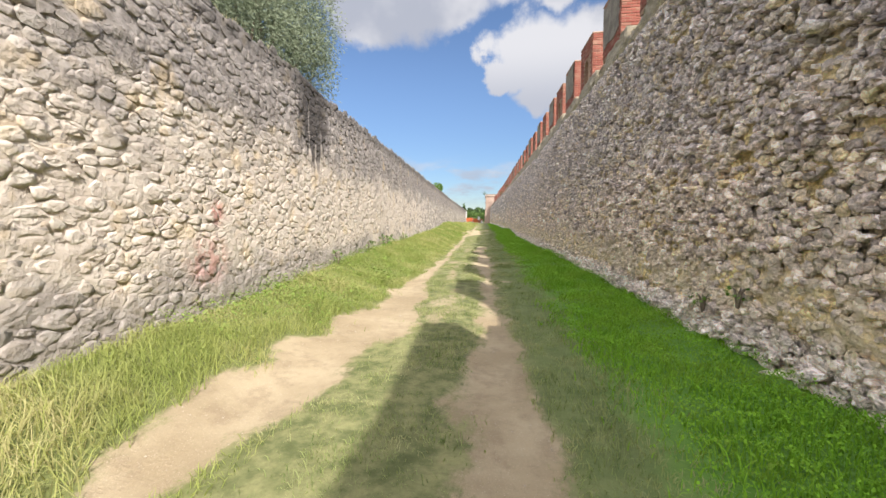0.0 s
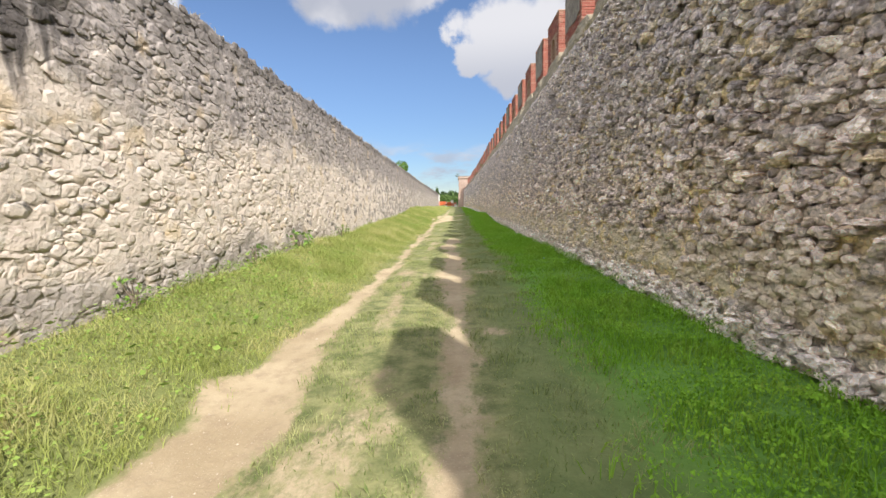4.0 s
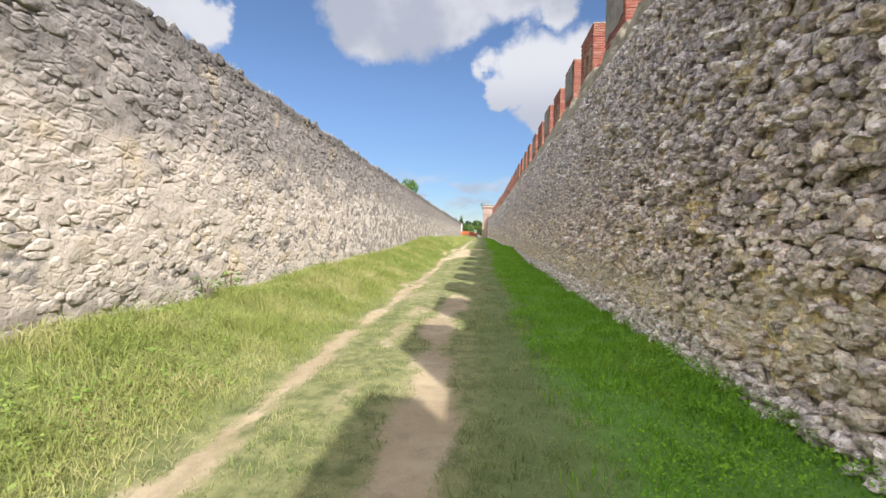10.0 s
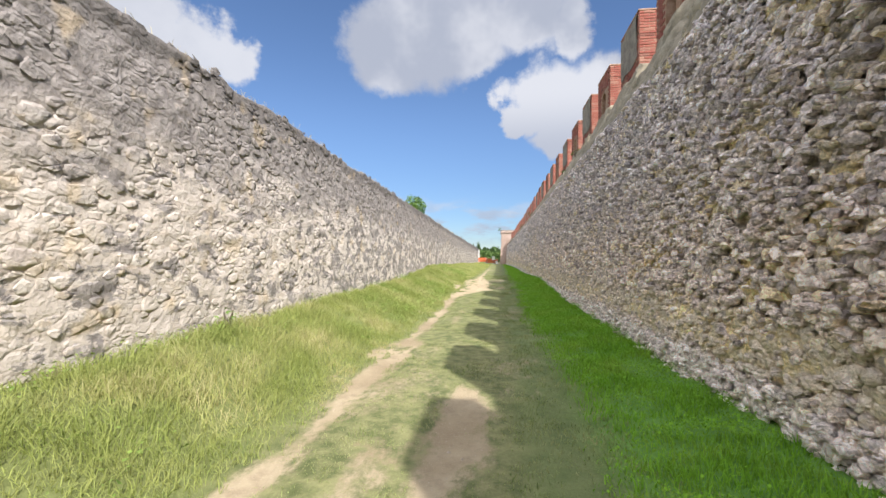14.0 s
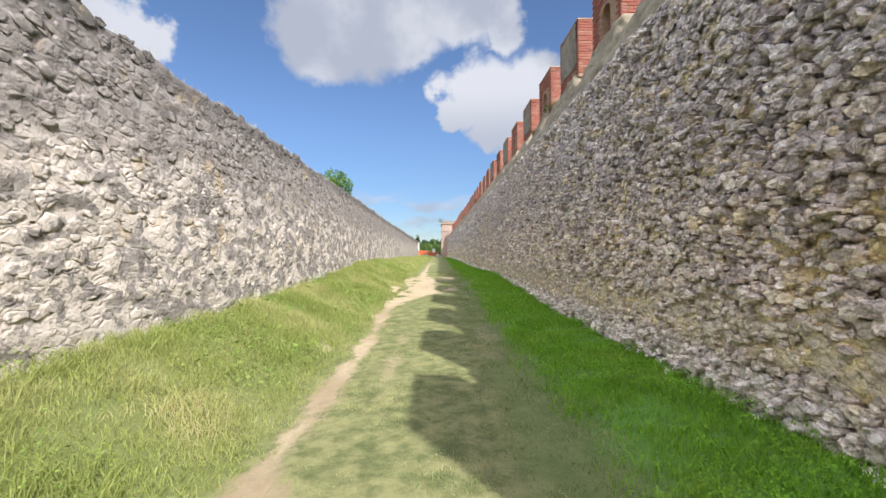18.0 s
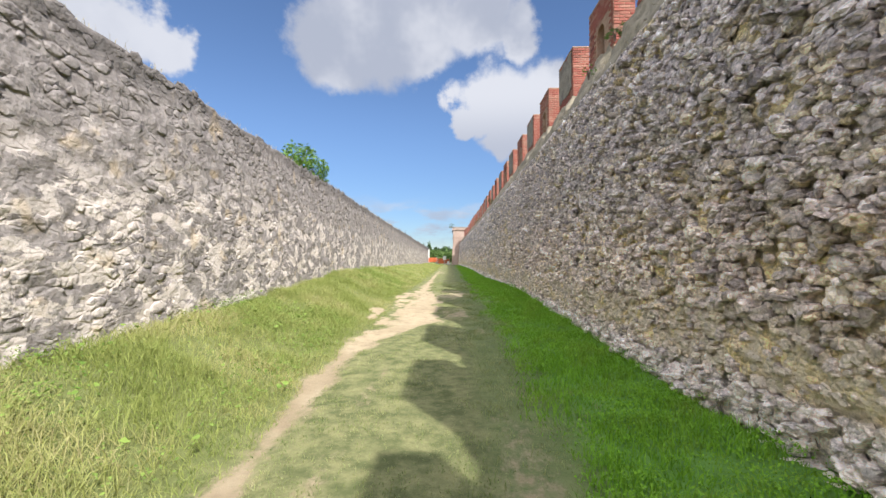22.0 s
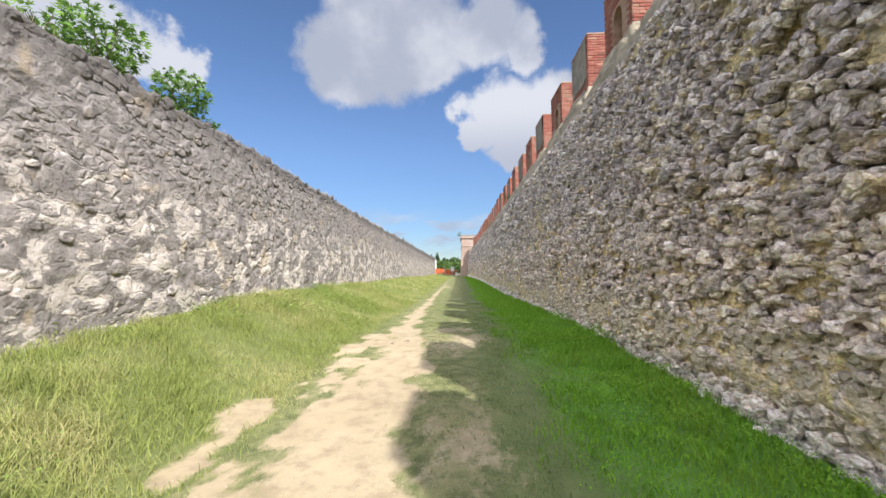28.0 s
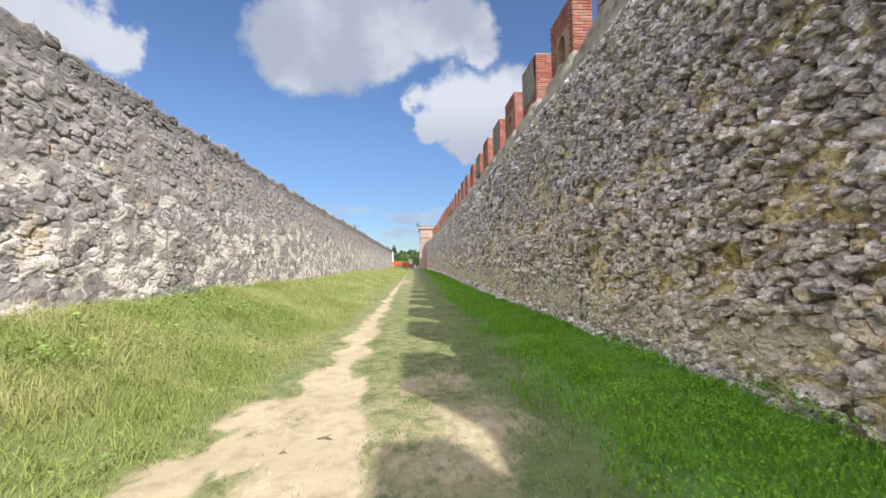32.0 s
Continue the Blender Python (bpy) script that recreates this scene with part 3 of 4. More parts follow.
def cells(y0, y1, z0, z1, cy, cz, seed, spread=0.34, wave=0.35):
    """Irregular stones that fill a strip of wall: centres, and radii in K directions."""
    rng = np.random.default_rng(seed)
    rows, cols = int((z1 - z0) / cz) + 5, int((y1 - y0) / cy) + 5
    j, i = np.meshgrid(np.arange(rows), np.arange(cols), indexing="ij")
    px = i + 0.5 * (j % 2) + rng.uniform(-0.5, 0.5, i.shape)
    pz = j + rng.uniform(-0.42, 0.42, i.shape) + wave * np.sin(i * 0.9 + 1.7 * np.sin(j * 0.8))
    large = 1.0 * (rng.random(i.shape) < 0.10)
    wt = rng.uniform(-spread, spread, i.shape) + 0.6 * large
    th = (np.arange(K) + rng.uniform(0, 1, (*i.shape, 1))) * 2 * np.pi / K
    ux, uz = np.cos(th), np.sin(th)
    rad = np.full(th.shape, 0.85) + 0.25 * large[..., None]
    for dj in (-2, -1, 0, 1, 2):
        for di in (-2, -1, 0, 1, 2):
            if dj == 0 and di == 0:
                continue
            qx, qz, qw = (np.roll(np.roll(a, -dj, 0), -di, 1) for a in (px, pz, wt))
            dx, dz = (qx - px)[..., None], (qz - pz)[..., None]
            along = dx * ux + dz * uz
            d = (dx * dx + dz * dz + (wt - qw)[..., None]) / 2 / np.maximum(along, 1e-3)
            rad = np.where((along > 1e-3) & (np.abs(dx) < 4) & (np.abs(dz) < 4), np.minimum(rad, np.maximum(d, 0.12)), rad)
    keep = np.zeros(i.shape, bool)
    keep[2:-2, 2:-2] = True
    keep = keep.ravel()
    th = th.reshape(-1, K)[keep]
    rad = rad.reshape(-1, K)[keep]
    cy_ = y0 + (px.ravel()[keep] - 2) * cy
    cz_ = z0 + (pz.ravel()[keep] - 2) * cz
    return cy_, cz_, rad * np.cos(th) * cy, rad * np.sin(th) * cz


def stones(y, z, dy, dz, high, gap, flat, surface, rng, rag=0.12, cant=1.0):
    """Vertices (n, 3K+1, 3) of domed stones on a wall; surface(y, z, h) gives the place h out of the wall."""
    n = len(y)
    tilt_y, tilt_z = cant * rng.uniform(-0.6, 0.6, (n, 1)), cant * rng.uniform(-0.6, 0.5, (n, 1))
    rings = []
    size = np.sqrt((dy ** 2 + dz ** 2).mean(1, keepdims=True))
    for s, h in ((1.0 - gap, -0.6), (0.93 - gap, flat), (0.55, 1.0)):
        wob = 1 + rng.uniform(-rag, rag, dy.shape)
        a, b = dy * s * wob, dz * s * wob
        hh = high[:, None] * (h + (0.55 * (tilt_y * a + tilt_z * b) / size if h > 0 else 0)) * (1 + cant * rng.uniform(-0.38, 0.38, dy.shape) * (h > 0))
        rings.append(surface(y[:, None] + a, z[:, None] + b, hh))
    mid = surface(y[:, None], z[:, None], high[:, None] * 1.08)
    return np.concatenate(rings + [mid], 1)


def pebble_faces(flip, k=6):
    f = []
    for i in range(k):
        a, b = i, (i + 1) % k
        f += [(a, b, b + k), (a, b + k, a + k), (a + k, b + k, 2 * k)]
    f = np.array(f)
    return f[:, ::-1] if flip else f


def pebbles(n, y0, y1, z0, top, surface, flip, mat, wall, rng, high, k=6):
    """Small broken stones wedged between the large ones, joined into one part."""
    y, u = rng.uniform(y0, y1, n), rng.uniform(0, 1, n)
    z = z0 + (top(y) - z0) * u
    clear = hollow(y, z) < 0.02
    y, z, n = y[clear], z[clear], int(clear.sum())
    th = (np.arange(k) + rng.uniform(0, 1, (n, 1))) * 2 * np.pi / k
    r = rng.uniform(0.022, 0.062, (n, 1)) * rng.uniform(0.65, 1.3, (n, k))
    a, b = r * np.cos(th) * 1.3, r * np.sin(th)
    h = rng.uniform(*high, (n, 1))
    v = np.concatenate([surface(y[:, None] + a, z[:, None] + b, h * 0 - 0.03), surface(y[:, None] + a * 0.72, z[:, None] + b * 0.72, h * rng.uniform(0.7, 1.1, (n, k))),
                        surface(y[:, None], z[:, None], h * 1.12)], 1)
    f = (np.arange(n)[:, None, None] * (2 * k + 1) + pebble_faces(flip, k)[None]).reshape(-1, 3)
    tagged(part("pebbles", mesh_of("pebbles", v.reshape(-1, 3), f, mat), mat, wall), kind="stuff")


def stone_faces(flip):
    f = []
    for r in range(2):
        for k in range(K):
            a, b = r * K + k, r * K + (k + 1) % K
            f += [(a, b, b + K), (a, b + K, a + K)]
    f += [(2 * K + k, 2 * K + (k + 1) % K, 3 * K) for k in range(K)]
    f = np.array(f)
    return f[:, ::-1] if flip else f


def lay(wall, verts, flip, mat, near, name, rounded=0.0):
    """The stones near the lane's beginning become pieces; the rest is one joined part."""
    faces = stone_faces(flip)
    round_ones = np.random.default_rng(len(verts)).random(len(verts)) < rounded
    for v, smooth in zip(verts[near], round_ones[near]):
        part(name, mesh_of(name, v, faces, mat, smooth), mat, wall)
    rest = verts[~near]
    n = len(rest)
    all_faces = (np.arange(n)[:, None, None] * (3 * K + 1) + faces[None]).reshape(-1, 3)
    ob = part(name + "work", mesh_of(name + "work", rest.reshape(-1, 3), all_faces, mat, np.repeat(round_ones[~near], len(faces))), mat, wall)
    tagged(ob, kind="stuff")


def left_face(y, z, h):
    return np.stack([left_x(y) + h + 0.05 * (fbm(y * 0.8, z * 0.9, 5, 3) - 0.5), y + 0 * h, z + 0 * h], -1)


def right_face(y, z, h):
    over = np.maximum(z - right_top(y), 0)
    return np.stack([right_x(y, z) + 0.72 * over - h * np.where(z > right_top(y) - 0.12, 0.45, 1.0) + 0.09 * (fbm(y * 0.7, z * 0.8, 6, 3) - 0.5), y + 0 * h, z + 0 * h], -1)


HOLES = [(5.27, 2.19, 0.10), (11.28, 3.9, 0.09), (13.95, 2.08, 0.09), (19.56, 1.98, 0.09), (22.9, 1.94, 0.10), (21.98, 3.02, 0.07), (34.15, 3.52, 0.11), (38.71, 3.4, 0.10),
         (37.25, 2.56, 0.13), (37.05, 1.46, 0.13), (41.89, 1.45, 0.13), (45.45, 3.47, 0.10), (44.08, 3.38, 0.09), (42.16, 3.48, 0.11), (43.5, 1.45, 0.09)]


def hollow(y, z):
    """How deep the wall is broken out, 0 to 1, at the putlog holes."""
    out = np.zeros(np.broadcast(y, z).shape)
    for hy, hz, r in HOLES:
        out = np.maximum(out, 1 - step(np.hypot((y - hy) / r, (z - hz) / r / 0.85), 0.95, 1.45))
    return out


def lime_band(z):
    """The lowest courses, where lime mortar lies flush with the stones."""
    return step(z, 0.38, 0.52) * (1 - step(z, 0.8, 1.1))


def ochre(y, z):
    """Patches where the facing has gone and the ochre core mortar shows."""
    n = fbm(y * 1.9 + 3, z * 2.7, 0, 3)
    foot = 0.17 * np.exp(-((z - 0.66) / 0.22) ** 2) - 0.12 * step(-z, -0.42, -0.3)
    return step(n + foot - 0.05 * step(z, 3.2, 4.6), 0.56, 0.62)


# left wall: pale rubble, half buried in mortar
wy = np.concatenate([np.arange(Y0, 50, 0.055), np.arange(50, Y1, 0.12), np.arange(Y1, YEND + 0.1, 0.4)])
wu = np.linspace(0, 1, 92)
gy, gu = np.meshgrid(wy, wu)
gz = -0.2 + (left_top(gy) + 0.2) * gu
face = left_face(gy, gz, 0.062 * (fbm(gy * 4.6, gz * 6.5, 2, 3) - 0.5))
crest = face[-1]
rows = [face]
for dx, dz in ((-0.12, 0.05), (-0.35, 0.09), (-0.6, 0.04), (-0.75, -0.1), (-0.8, -5.0)):
    p = crest.copy()
    p[:, 0] += dx
    p[:, 2] += dz + (0.05 * (fbm(wy * 3, wy * 0 + dx * 9, 1, 3) - 0.5) if dz > -1 else 0)
    rows.append(p[None])
sheet = np.concatenate(rows, 0)
wall_left = tagged(new("wall_left", mesh_of("wall_left", sheet.reshape(-1, 3), grid_faces(sheet.shape[0], len(wy), True), LEFT_MORTAR, True)),
                   "long wall of pale rubble and worn lime mortar", "wall", kind="structure")
# right wall: grey cobbles with a sloping, weathered ledge under the battlements
wu = np.linspace(0, 1, 90)
gy, gu = np.meshgrid(wy, wu)
gz = -0.3 + (right_top(gy) + 0.3) * gu
face = right_face(gy, gz, 0.13 * (fbm(gy * 4.6, gz * 6.5, 3, 3) - 0.5) - 0.068 + 0.045 * lime_band(gz) - 0.45 * hollow(gy, gz) + 0.02 * ochre(gy, gz))
wall_right = tagged(new("wall_right", mesh_of("wall_right", face.reshape(-1, 3), grid_faces(len(wu), len(wy)), RIGHT_MORTAR, True)),
                    "tall shaded wall of grey cobbles in ochre mortar", "wall", kind="structure")
shade = wall_right.data.attributes.new("ochre", "FLOAT", "POINT")
shade.data.foreach_set("value", ochre(gy, gz).astype(np.float32).ravel())
crest = face[-1]
rows = [crest[None]]
phase = (wy - 40.55) % 2.96
dip = 0.34 * step(phase, 1.55, 1.85) * (1 - step(phase, 2.7, 2.98))
for k, u in enumerate(np.linspace(0.08, 1, 14)):
    p = crest.copy()
    p[:, 0] = crest[:, 0] * (1 - u) + ledge_x(wy) * u
    p[:, 2] = crest[:, 2] * (1 - u) + (ledge_z(wy) - dip) * u + 0.06 * np.sin(u * 3.1)
    p[:, 0] += (0.22 * (fbm(wy * 2.6, wy * 0 + u * 7, 2, 4) - 0.5)) * (u < 0.99)
    p[:, 2] += 0.26 * (fbm(wy * 1.9, wy * 0 + u * 6 + 40, 5, 5) - 0.5)
    rows.append(p[None])
for dx, zz in ((0.5, 0.0), (1.0, 0.0), (1.45, 0.0), (1.45, -7.0)):
    p = rows[-1][0].copy()
    p[:, 0] = ledge_x(wy) + dx
    p[:, 2] += zz
    rows.append(p[None])
sheet = np.concatenate(rows, 0)
part("ledge", mesh_of("ledge", sheet.reshape(-1, 3), grid_faces(sheet.shape[0], len(wy)), LEDGE, True), LEDGE, wall_right, "weathered mortar ledge with dry grass")

# ---- battlements ----
PITCH, LONG, DEEP, TALL_M = 2.96, 1.60, 0.49, 1.46
COURSE = 0.073


def merlon_parts(root, niche, pieces):
    """A brick merlon with its base at the origin: x to the outside, y along the wall."""
    if niche:
        arch = [(0.55 + 0.25 * (1 - math.cos(a)), 0.62 + 0.25 * math.sin(a)) for a in np.linspace(0, math.pi, 9)]
        bm = bmesh.new()
        hole = [(0.55, -0.1)] + arch + [(1.05, -0.1)]
        rim = [(0.0, -0.1)] + [(LONG * k / 8, TALL_M) for k in range(9)] + [(LONG, -0.1)]
        for a in range(len(hole) - 1):
            quad = [hole[a], hole[a + 1], rim[a + 1], rim[a]]
            for d, order in ((0.0, 1), (0.34, -1)):
                bm.faces.new([bm.verts.new((d, y, z)) for y, z in quad[::order]])
            bm.faces.new([bm.verts.new(c) for c in ((0, *hole[a]), (0.34, *hole[a]), (0.34, *hole[a + 1]), (0, *hole[a + 1]))])
            bm.faces.new([bm.verts.new(c) for c in ((0.34, *rim[a]), (0, *rim[a]), (0, *rim[a + 1]), (0.34, *rim[a + 1]))])
        bmesh.ops.remove_doubles(bm, verts=bm.verts, dist=1e-4)
        bmesh.ops.recalc_face_normals(bm, faces=bm.faces)
        part("niche_front", bm, JOINT, root, "brick front with an arched niche")
        part("core", box(0.34, DEEP, 0, LONG, -0.1, TALL_M, 0.01), JOINT, root)
    else:
        part("core", box(0.0, DEEP, 0, LONG, -0.1, TALL_M, 0.01), JOINT, root)
        rng = random.Random(8)
        rim = [(0.12 + (LONG - 0.2) * t, 0.30) for t in np.linspace(0, 1, 9)] + [(LONG - 0.06, 0.3 + 1.1 * t) for t in np.linspace(0.1, 1, 7)]
        rim += [(LONG - 0.06 - (LONG - 0.18) * t, TALL_M - 0.04) for t in np.linspace(0.1, 1, 9)] + [(0.12, TALL_M - 0.04 - 1.1 * t) for t in np.linspace(0.1, 0.9, 7)]
        rim = [(y + rng.uniform(-0.06, 0.06), z + rng.uniform(-0.10, 0.03)) for y, z in rim]
        bm = bmesh.new()
        front, rear = [bm.verts.new((-0.03, y, z)) for y, z in rim], [bm.verts.new((0.01, y, z)) for y, z in rim]
        bm.faces.new(front[::-1])
        for i in range(len(rim)):
            bm.faces.new((front[i], front[(i + 1) % len(rim)], rear[(i + 1) % len(rim)], rear[i]))
        bmesh.ops.triangulate(bm, faces=bm.faces)
        bmesh.ops.recalc_face_normals(bm, faces=bm.faces)
        part("plaster_panel", bm, PLASTER, root, "grey weathered plaster panel")
    bm = bmesh.new()
    for c in range(int(TALL_M / COURSE)):
        y = 0.26 if c % 2 else 0.13
        while y < LONG - 0.12:
            size = min(0.235, LONG - 0.005 - y)
            z = c * COURSE + 0.004
            if not niche or not (0.30 < y + size and y < 1.07 and z < 0.9):
                box(-0.013, 0.02, y, y + size, z, z + COURSE - 0.012, 0, bm)
            y += size + 0.012
    tagged(part("face_bricks", bm, BRICK, root), kind="stuff")
    full, half = 0.235, 0.112
    spots = []
    courses = int(TALL_M / COURSE)
    for c in range(courses):
        x, z = 0.004, c * COURSE + 0.004
        first = True
        while x < DEEP - 0.06:
            size = half if first and c % 2 else full
            size = min(size, DEEP - 0.004 - x)
            spots.append((x, z, size, 0))
            x, first = x + size + 0.012, False
        spots.append((0, z, half if c % 2 else full, 1))
    rng = random.Random(3 if niche else 4)
    if pieces:
        for x, z, size, side in spots:
            key = ("brick", round(size, 3))
            if key not in BRICKS:
                bm = box(0, size, -0.012, 0.05, 0, COURSE - 0.012, 0.006)
                BRICKS[key] = bpy.data.meshes.new("brick")
                bm.to_mesh(BRICKS[key])
                bm.free()
                BRICKS[key].materials.append(BRICK)
            ob = new("brick", BRICKS[key])
            ob.parent = root
            if side:
                ob.matrix_basis = pose(-0.002, size + 0.012, z, 0, 0, -90)
            else:
                ob.matrix_basis = pose(x, rng.uniform(-0.008, 0.006), z)
    else:
        bm = bmesh.new()
        for x, z, size, side in spots:
            if side:
                box(-0.014, 0.05, 0.012, size + 0.012, z, z + COURSE - 0.012, 0, bm)
            else:
                box(x, x + size, -0.012, 0.05, z, z + COURSE - 0.012, 0, bm)
        tagged(part("brickwork", bm, BRICK, root), kind="stuff")
    bm = box(-0.02, DEEP + 0.02, -0.02, LONG + 0.02, TALL_M, TALL_M + 0.05, 0.012)
    part("coping", bm, JOINT, root)


BRICKS = {}
models = {}
# the first three stand unseen; -4.1 is added to join their shadows
STARTS = [-5.6, -4.1, -2.35, 2.15, 5.35, 8.4, 11.45, 14.5, 17.3, 20.1, 23.0, 26.0, 28.9, 31.8, 34.45, 37.35]
STARTS += [40.55 + PITCH * k for k in range(26)]
for k, y in enumerate(STARTS):
    niche = k % 2 == 1
    pieces = 10 < y < 58
    # the unseen first ones are raised so that their shadow reaches further
    top = float(ledge_z(y)) - 0.08 + (0.3 if y < -2 else 0)
    place = pose(float(ledge_x(y)) + 0.02 * math.sin(k * 2.1), y, top + 0.04 * math.sin(k * 3.3), 0, 0, 0.6 * math.sin(k))
    key = (niche, pieces)
    if key not in models:
        root = new("merlon")
        merlon_parts(root, niche, pieces)
        tagged(root, "red brick merlon with an arched niche on the wall" if niche else "red brick merlon with a grey plaster panel on the wall", "merlon", "merlons along the wall")
        root.matrix_basis = place
        models[key] = root
    else:
        copy_thing(models[key], place)

# ---- plants ----


def leaf_cloud(centres, count, length, width, rng, droop=0.3):
    """Small folded leaves scattered in ellipsoids (x, y, z, rx, ry, rz)."""
    vol = np.array([c[3] * c[4] * c[5] for c in centres]) ** 0.67
    who = rng.choice(len(centres), count, p=vol / vol.sum())
    c = np.array(centres)[who]
    d = rng.normal(size=(count, 3))
    d /= np.linalg.norm(d, axis=1, keepdims=True)
    r = rng.uniform(0.25, 1.0, (count, 1)) ** 0.6 * (1 + 0.25 * rng.normal(size=(count, 1)) * 0.5)
    base = c[:, :3] + d * r * c[:, 3:]
    way = d + rng.normal(size=(count, 3)) * 0.8
    way[:, 2] -= droop
    way /= np.linalg.norm(way, axis=1, keepdims=True)
    side = np.cross(way, rng.normal(size=(count, 3)))
    side /= np.linalg.norm(side, axis=1, keepdims=True)
    fold = np.cross(side, way)
    ln = length * rng.uniform(0.6, 1.3, (count, 1))
    wd = width * rng.uniform(0.7, 1.2, (count, 1)) / 2
    p0, p2 = base, base + way * ln - fold * ln * 0.15
    m = base + way * ln * 0.5
    v = np.stack([p0, m + side * wd - fold * wd * 0.4, p2, m - side * wd - fold * wd * 0.4], 1)
    k = np.arange(count)[:, None] * 4
    f = np.concatenate([k + [[0, 1, 2]], k + [[0, 2, 3]]], 0)
    return v.reshape(-1, 3), f


def limb(bm, points, radii, sides=7):
    """A tapered, bent limb."""
    rings = []
    for i, (p, r) in enumerate(zip(points, radii)):
        p = Vector(p)
        d = (Vector(points[min(i + 1, len(points) - 1)]) - Vector(points[max(i - 1, 0)])).normalized()
        q = d.to_track_quat("Z", "Y")
        rings.append([bm.verts.new(p + q @ Vector((r * math.cos(a), r * math.sin(a), 0))) for a in np.linspace(0, 2 * math.pi, sides, endpoint=False)])
    for a, b in zip(rings, rings[1:]):
        for k in range(sides):
            bm.faces.new((a[k], a[(k + 1) % sides], b[(k + 1) % sides], b[k]))
    bm.faces.new(rings[-1])
    return bm


def tree(name, label, category, foot, lumps, count, length, width, leaf, seed, girth=0.12, group=""):
    rng = np.random.default_rng(seed)
    root = new(name)
    root.location = foot
    f = Vector(foot)
    bm = bmesh.new()
    mid = Vector((np.mean([c[0] for c in lumps]), np.mean([c[1] for c in lumps]), min(c[2] for c in lumps))) - f
    fork = mid * 0.55
    limb(bm, [(0, 0, 0), fork * 0.5 + Vector((0.03, -0.04, 0)), fork], [girth, girth * 0.8, girth * 0.65])
    for c in lumps:
        end = Vector(c[:3]) - f
        bend = fork.lerp(end, 0.5) + Vector(rng.uniform(-0.1, 0.1, 3)) * end.length * 0.3
        limb(bm, [fork, bend, end], [girth * 0.5, girth * 0.3, girth * 0.08], 5)
    part("trunk", bm, BARK, root)
    v, faces = leaf_cloud([(c[0] - f.x, c[1] - f.y, c[2] - f.z, *c[3:]) for c in lumps], count, length, width, rng)
    part("crown", mesh_of("crown", v, faces, leaf), leaf, root)
    return tagged(root, label, category, group)


tree("olive_tree", "grey-green bushy tree leaning over the pale rubble wall", "tree", (-5.0, 8.6, 0.0),
     [(-4.3, 5.2, 4.9, 0.7, 1.0, 0.7), (-4.0, 10.0, 4.95, 0.5, 0.7, 0.7), (-4.1, 7.4, 5.0, 0.7, 1.1, 0.8), (-4.5, 6.2, 5.2, 0.9, 1.2, 0.9), (-4.6, 7.6, 6.0, 1.1, 1.3, 1.4), (-4.3, 8.6, 5.3, 0.9, 1.1, 0.9), (-4.6, 9.3, 6.6, 1.2, 1.5, 1.6), (-4.1, 9.6, 5.4, 0.6, 0.8, 0.8),
      (-4.4, 10.3, 6.2, 0.9, 1.0, 1.2), (-4.7, 8.4, 7.8, 1.2, 1.6, 1.2), (-4.8, 6.8, 7.2, 1.1, 1.4, 1.4), (-4.7, 5.4, 6.2, 0.9, 1.1, 1.1), (-5.4, 8.0, 6.5, 1.2, 2.0, 1.6)],
     85000, 0.085, 0.022, OLIVE, 11, 0.2)


def top_of_left(y, back=0.3):
    return (float(left_x(y)) - back, y, float(left_top(y)) + 0.02)


def palmate(count, reach, rise, size, rng):
    """A shrub of lobed leaves on short stems, rooted at the origin."""
    verts, faces = [], []
    lobes = [(-1.15, 0.55), (-0.6, 0.85), (0.0, 1.0), (0.6, 0.85), (1.15, 0.55)]
    for _ in range(count):
        a, h = rng.uniform(0, 2 * math.pi), rng.uniform(0.15, 1.0)
        r = reach * math.sqrt(rng.uniform(0.02, 1)) * (0.45 + 0.75 * math.sin(min(h, 1) * 2.6))
        p = np.array([r * math.cos(a), r * math.sin(a) * 1.25, h * rise])
        out = np.array([math.cos(a), math.sin(a), rng.uniform(-0.5, 0.6)]) + rng.normal(size=3) * 0.45
        out /= np.linalg.norm(out)
        side = np.cross(out, rng.normal(size=3) * 0.5 + np.array([0, 0, 1.0]))
        side /= np.linalg.norm(side)
        up = np.cross(side, out)
        s = size * rng.uniform(0.6, 1.3)
        k = len(verts)
        verts.append(p)
        rim = []
        for t, (ang, ln) in enumerate(lobes):
            for da, f in ((-0.28, 0.45), (0, 1.0), (0.28, 0.45)):
                d = out * math.cos(ang + da) + side * math.sin(ang + da)
                rim.append(p + d * s * ln * f - up * s * 0.22 * f * f)
        verts += rim
        faces += [(k, k + 1 + i, k + 2 + i) for i in range(len(rim) - 1)]
    return np.array(verts), np.array(faces)


def shrub(name, label, at, count, reach, rise, size, leaf, seed, category="shrub"):
    rng = np.random.default_rng(seed)
    root = new(name)
    root.location = at
    bm = bmesh.new()
    for _ in range(5):
        a = rng.uniform(0, 6.28)
        d = Vector((math.cos(a) * reach * 0.6, math.sin(a) * reach * 0.7, rise * rng.uniform(0.6, 0.95)))
        limb(bm, [(0, 0, -0.05), d * 0.5 + Vector((0, 0, 0.05)), d], [0.018, 0.012, 0.004], 5)
    part("stem", bm, BARK, root)
    v, f = palmate(count, reach, rise, size, rng)
    part("foliage", mesh_of("foliage", v, f, leaf), leaf, root)
    return tagged(root, label, category)


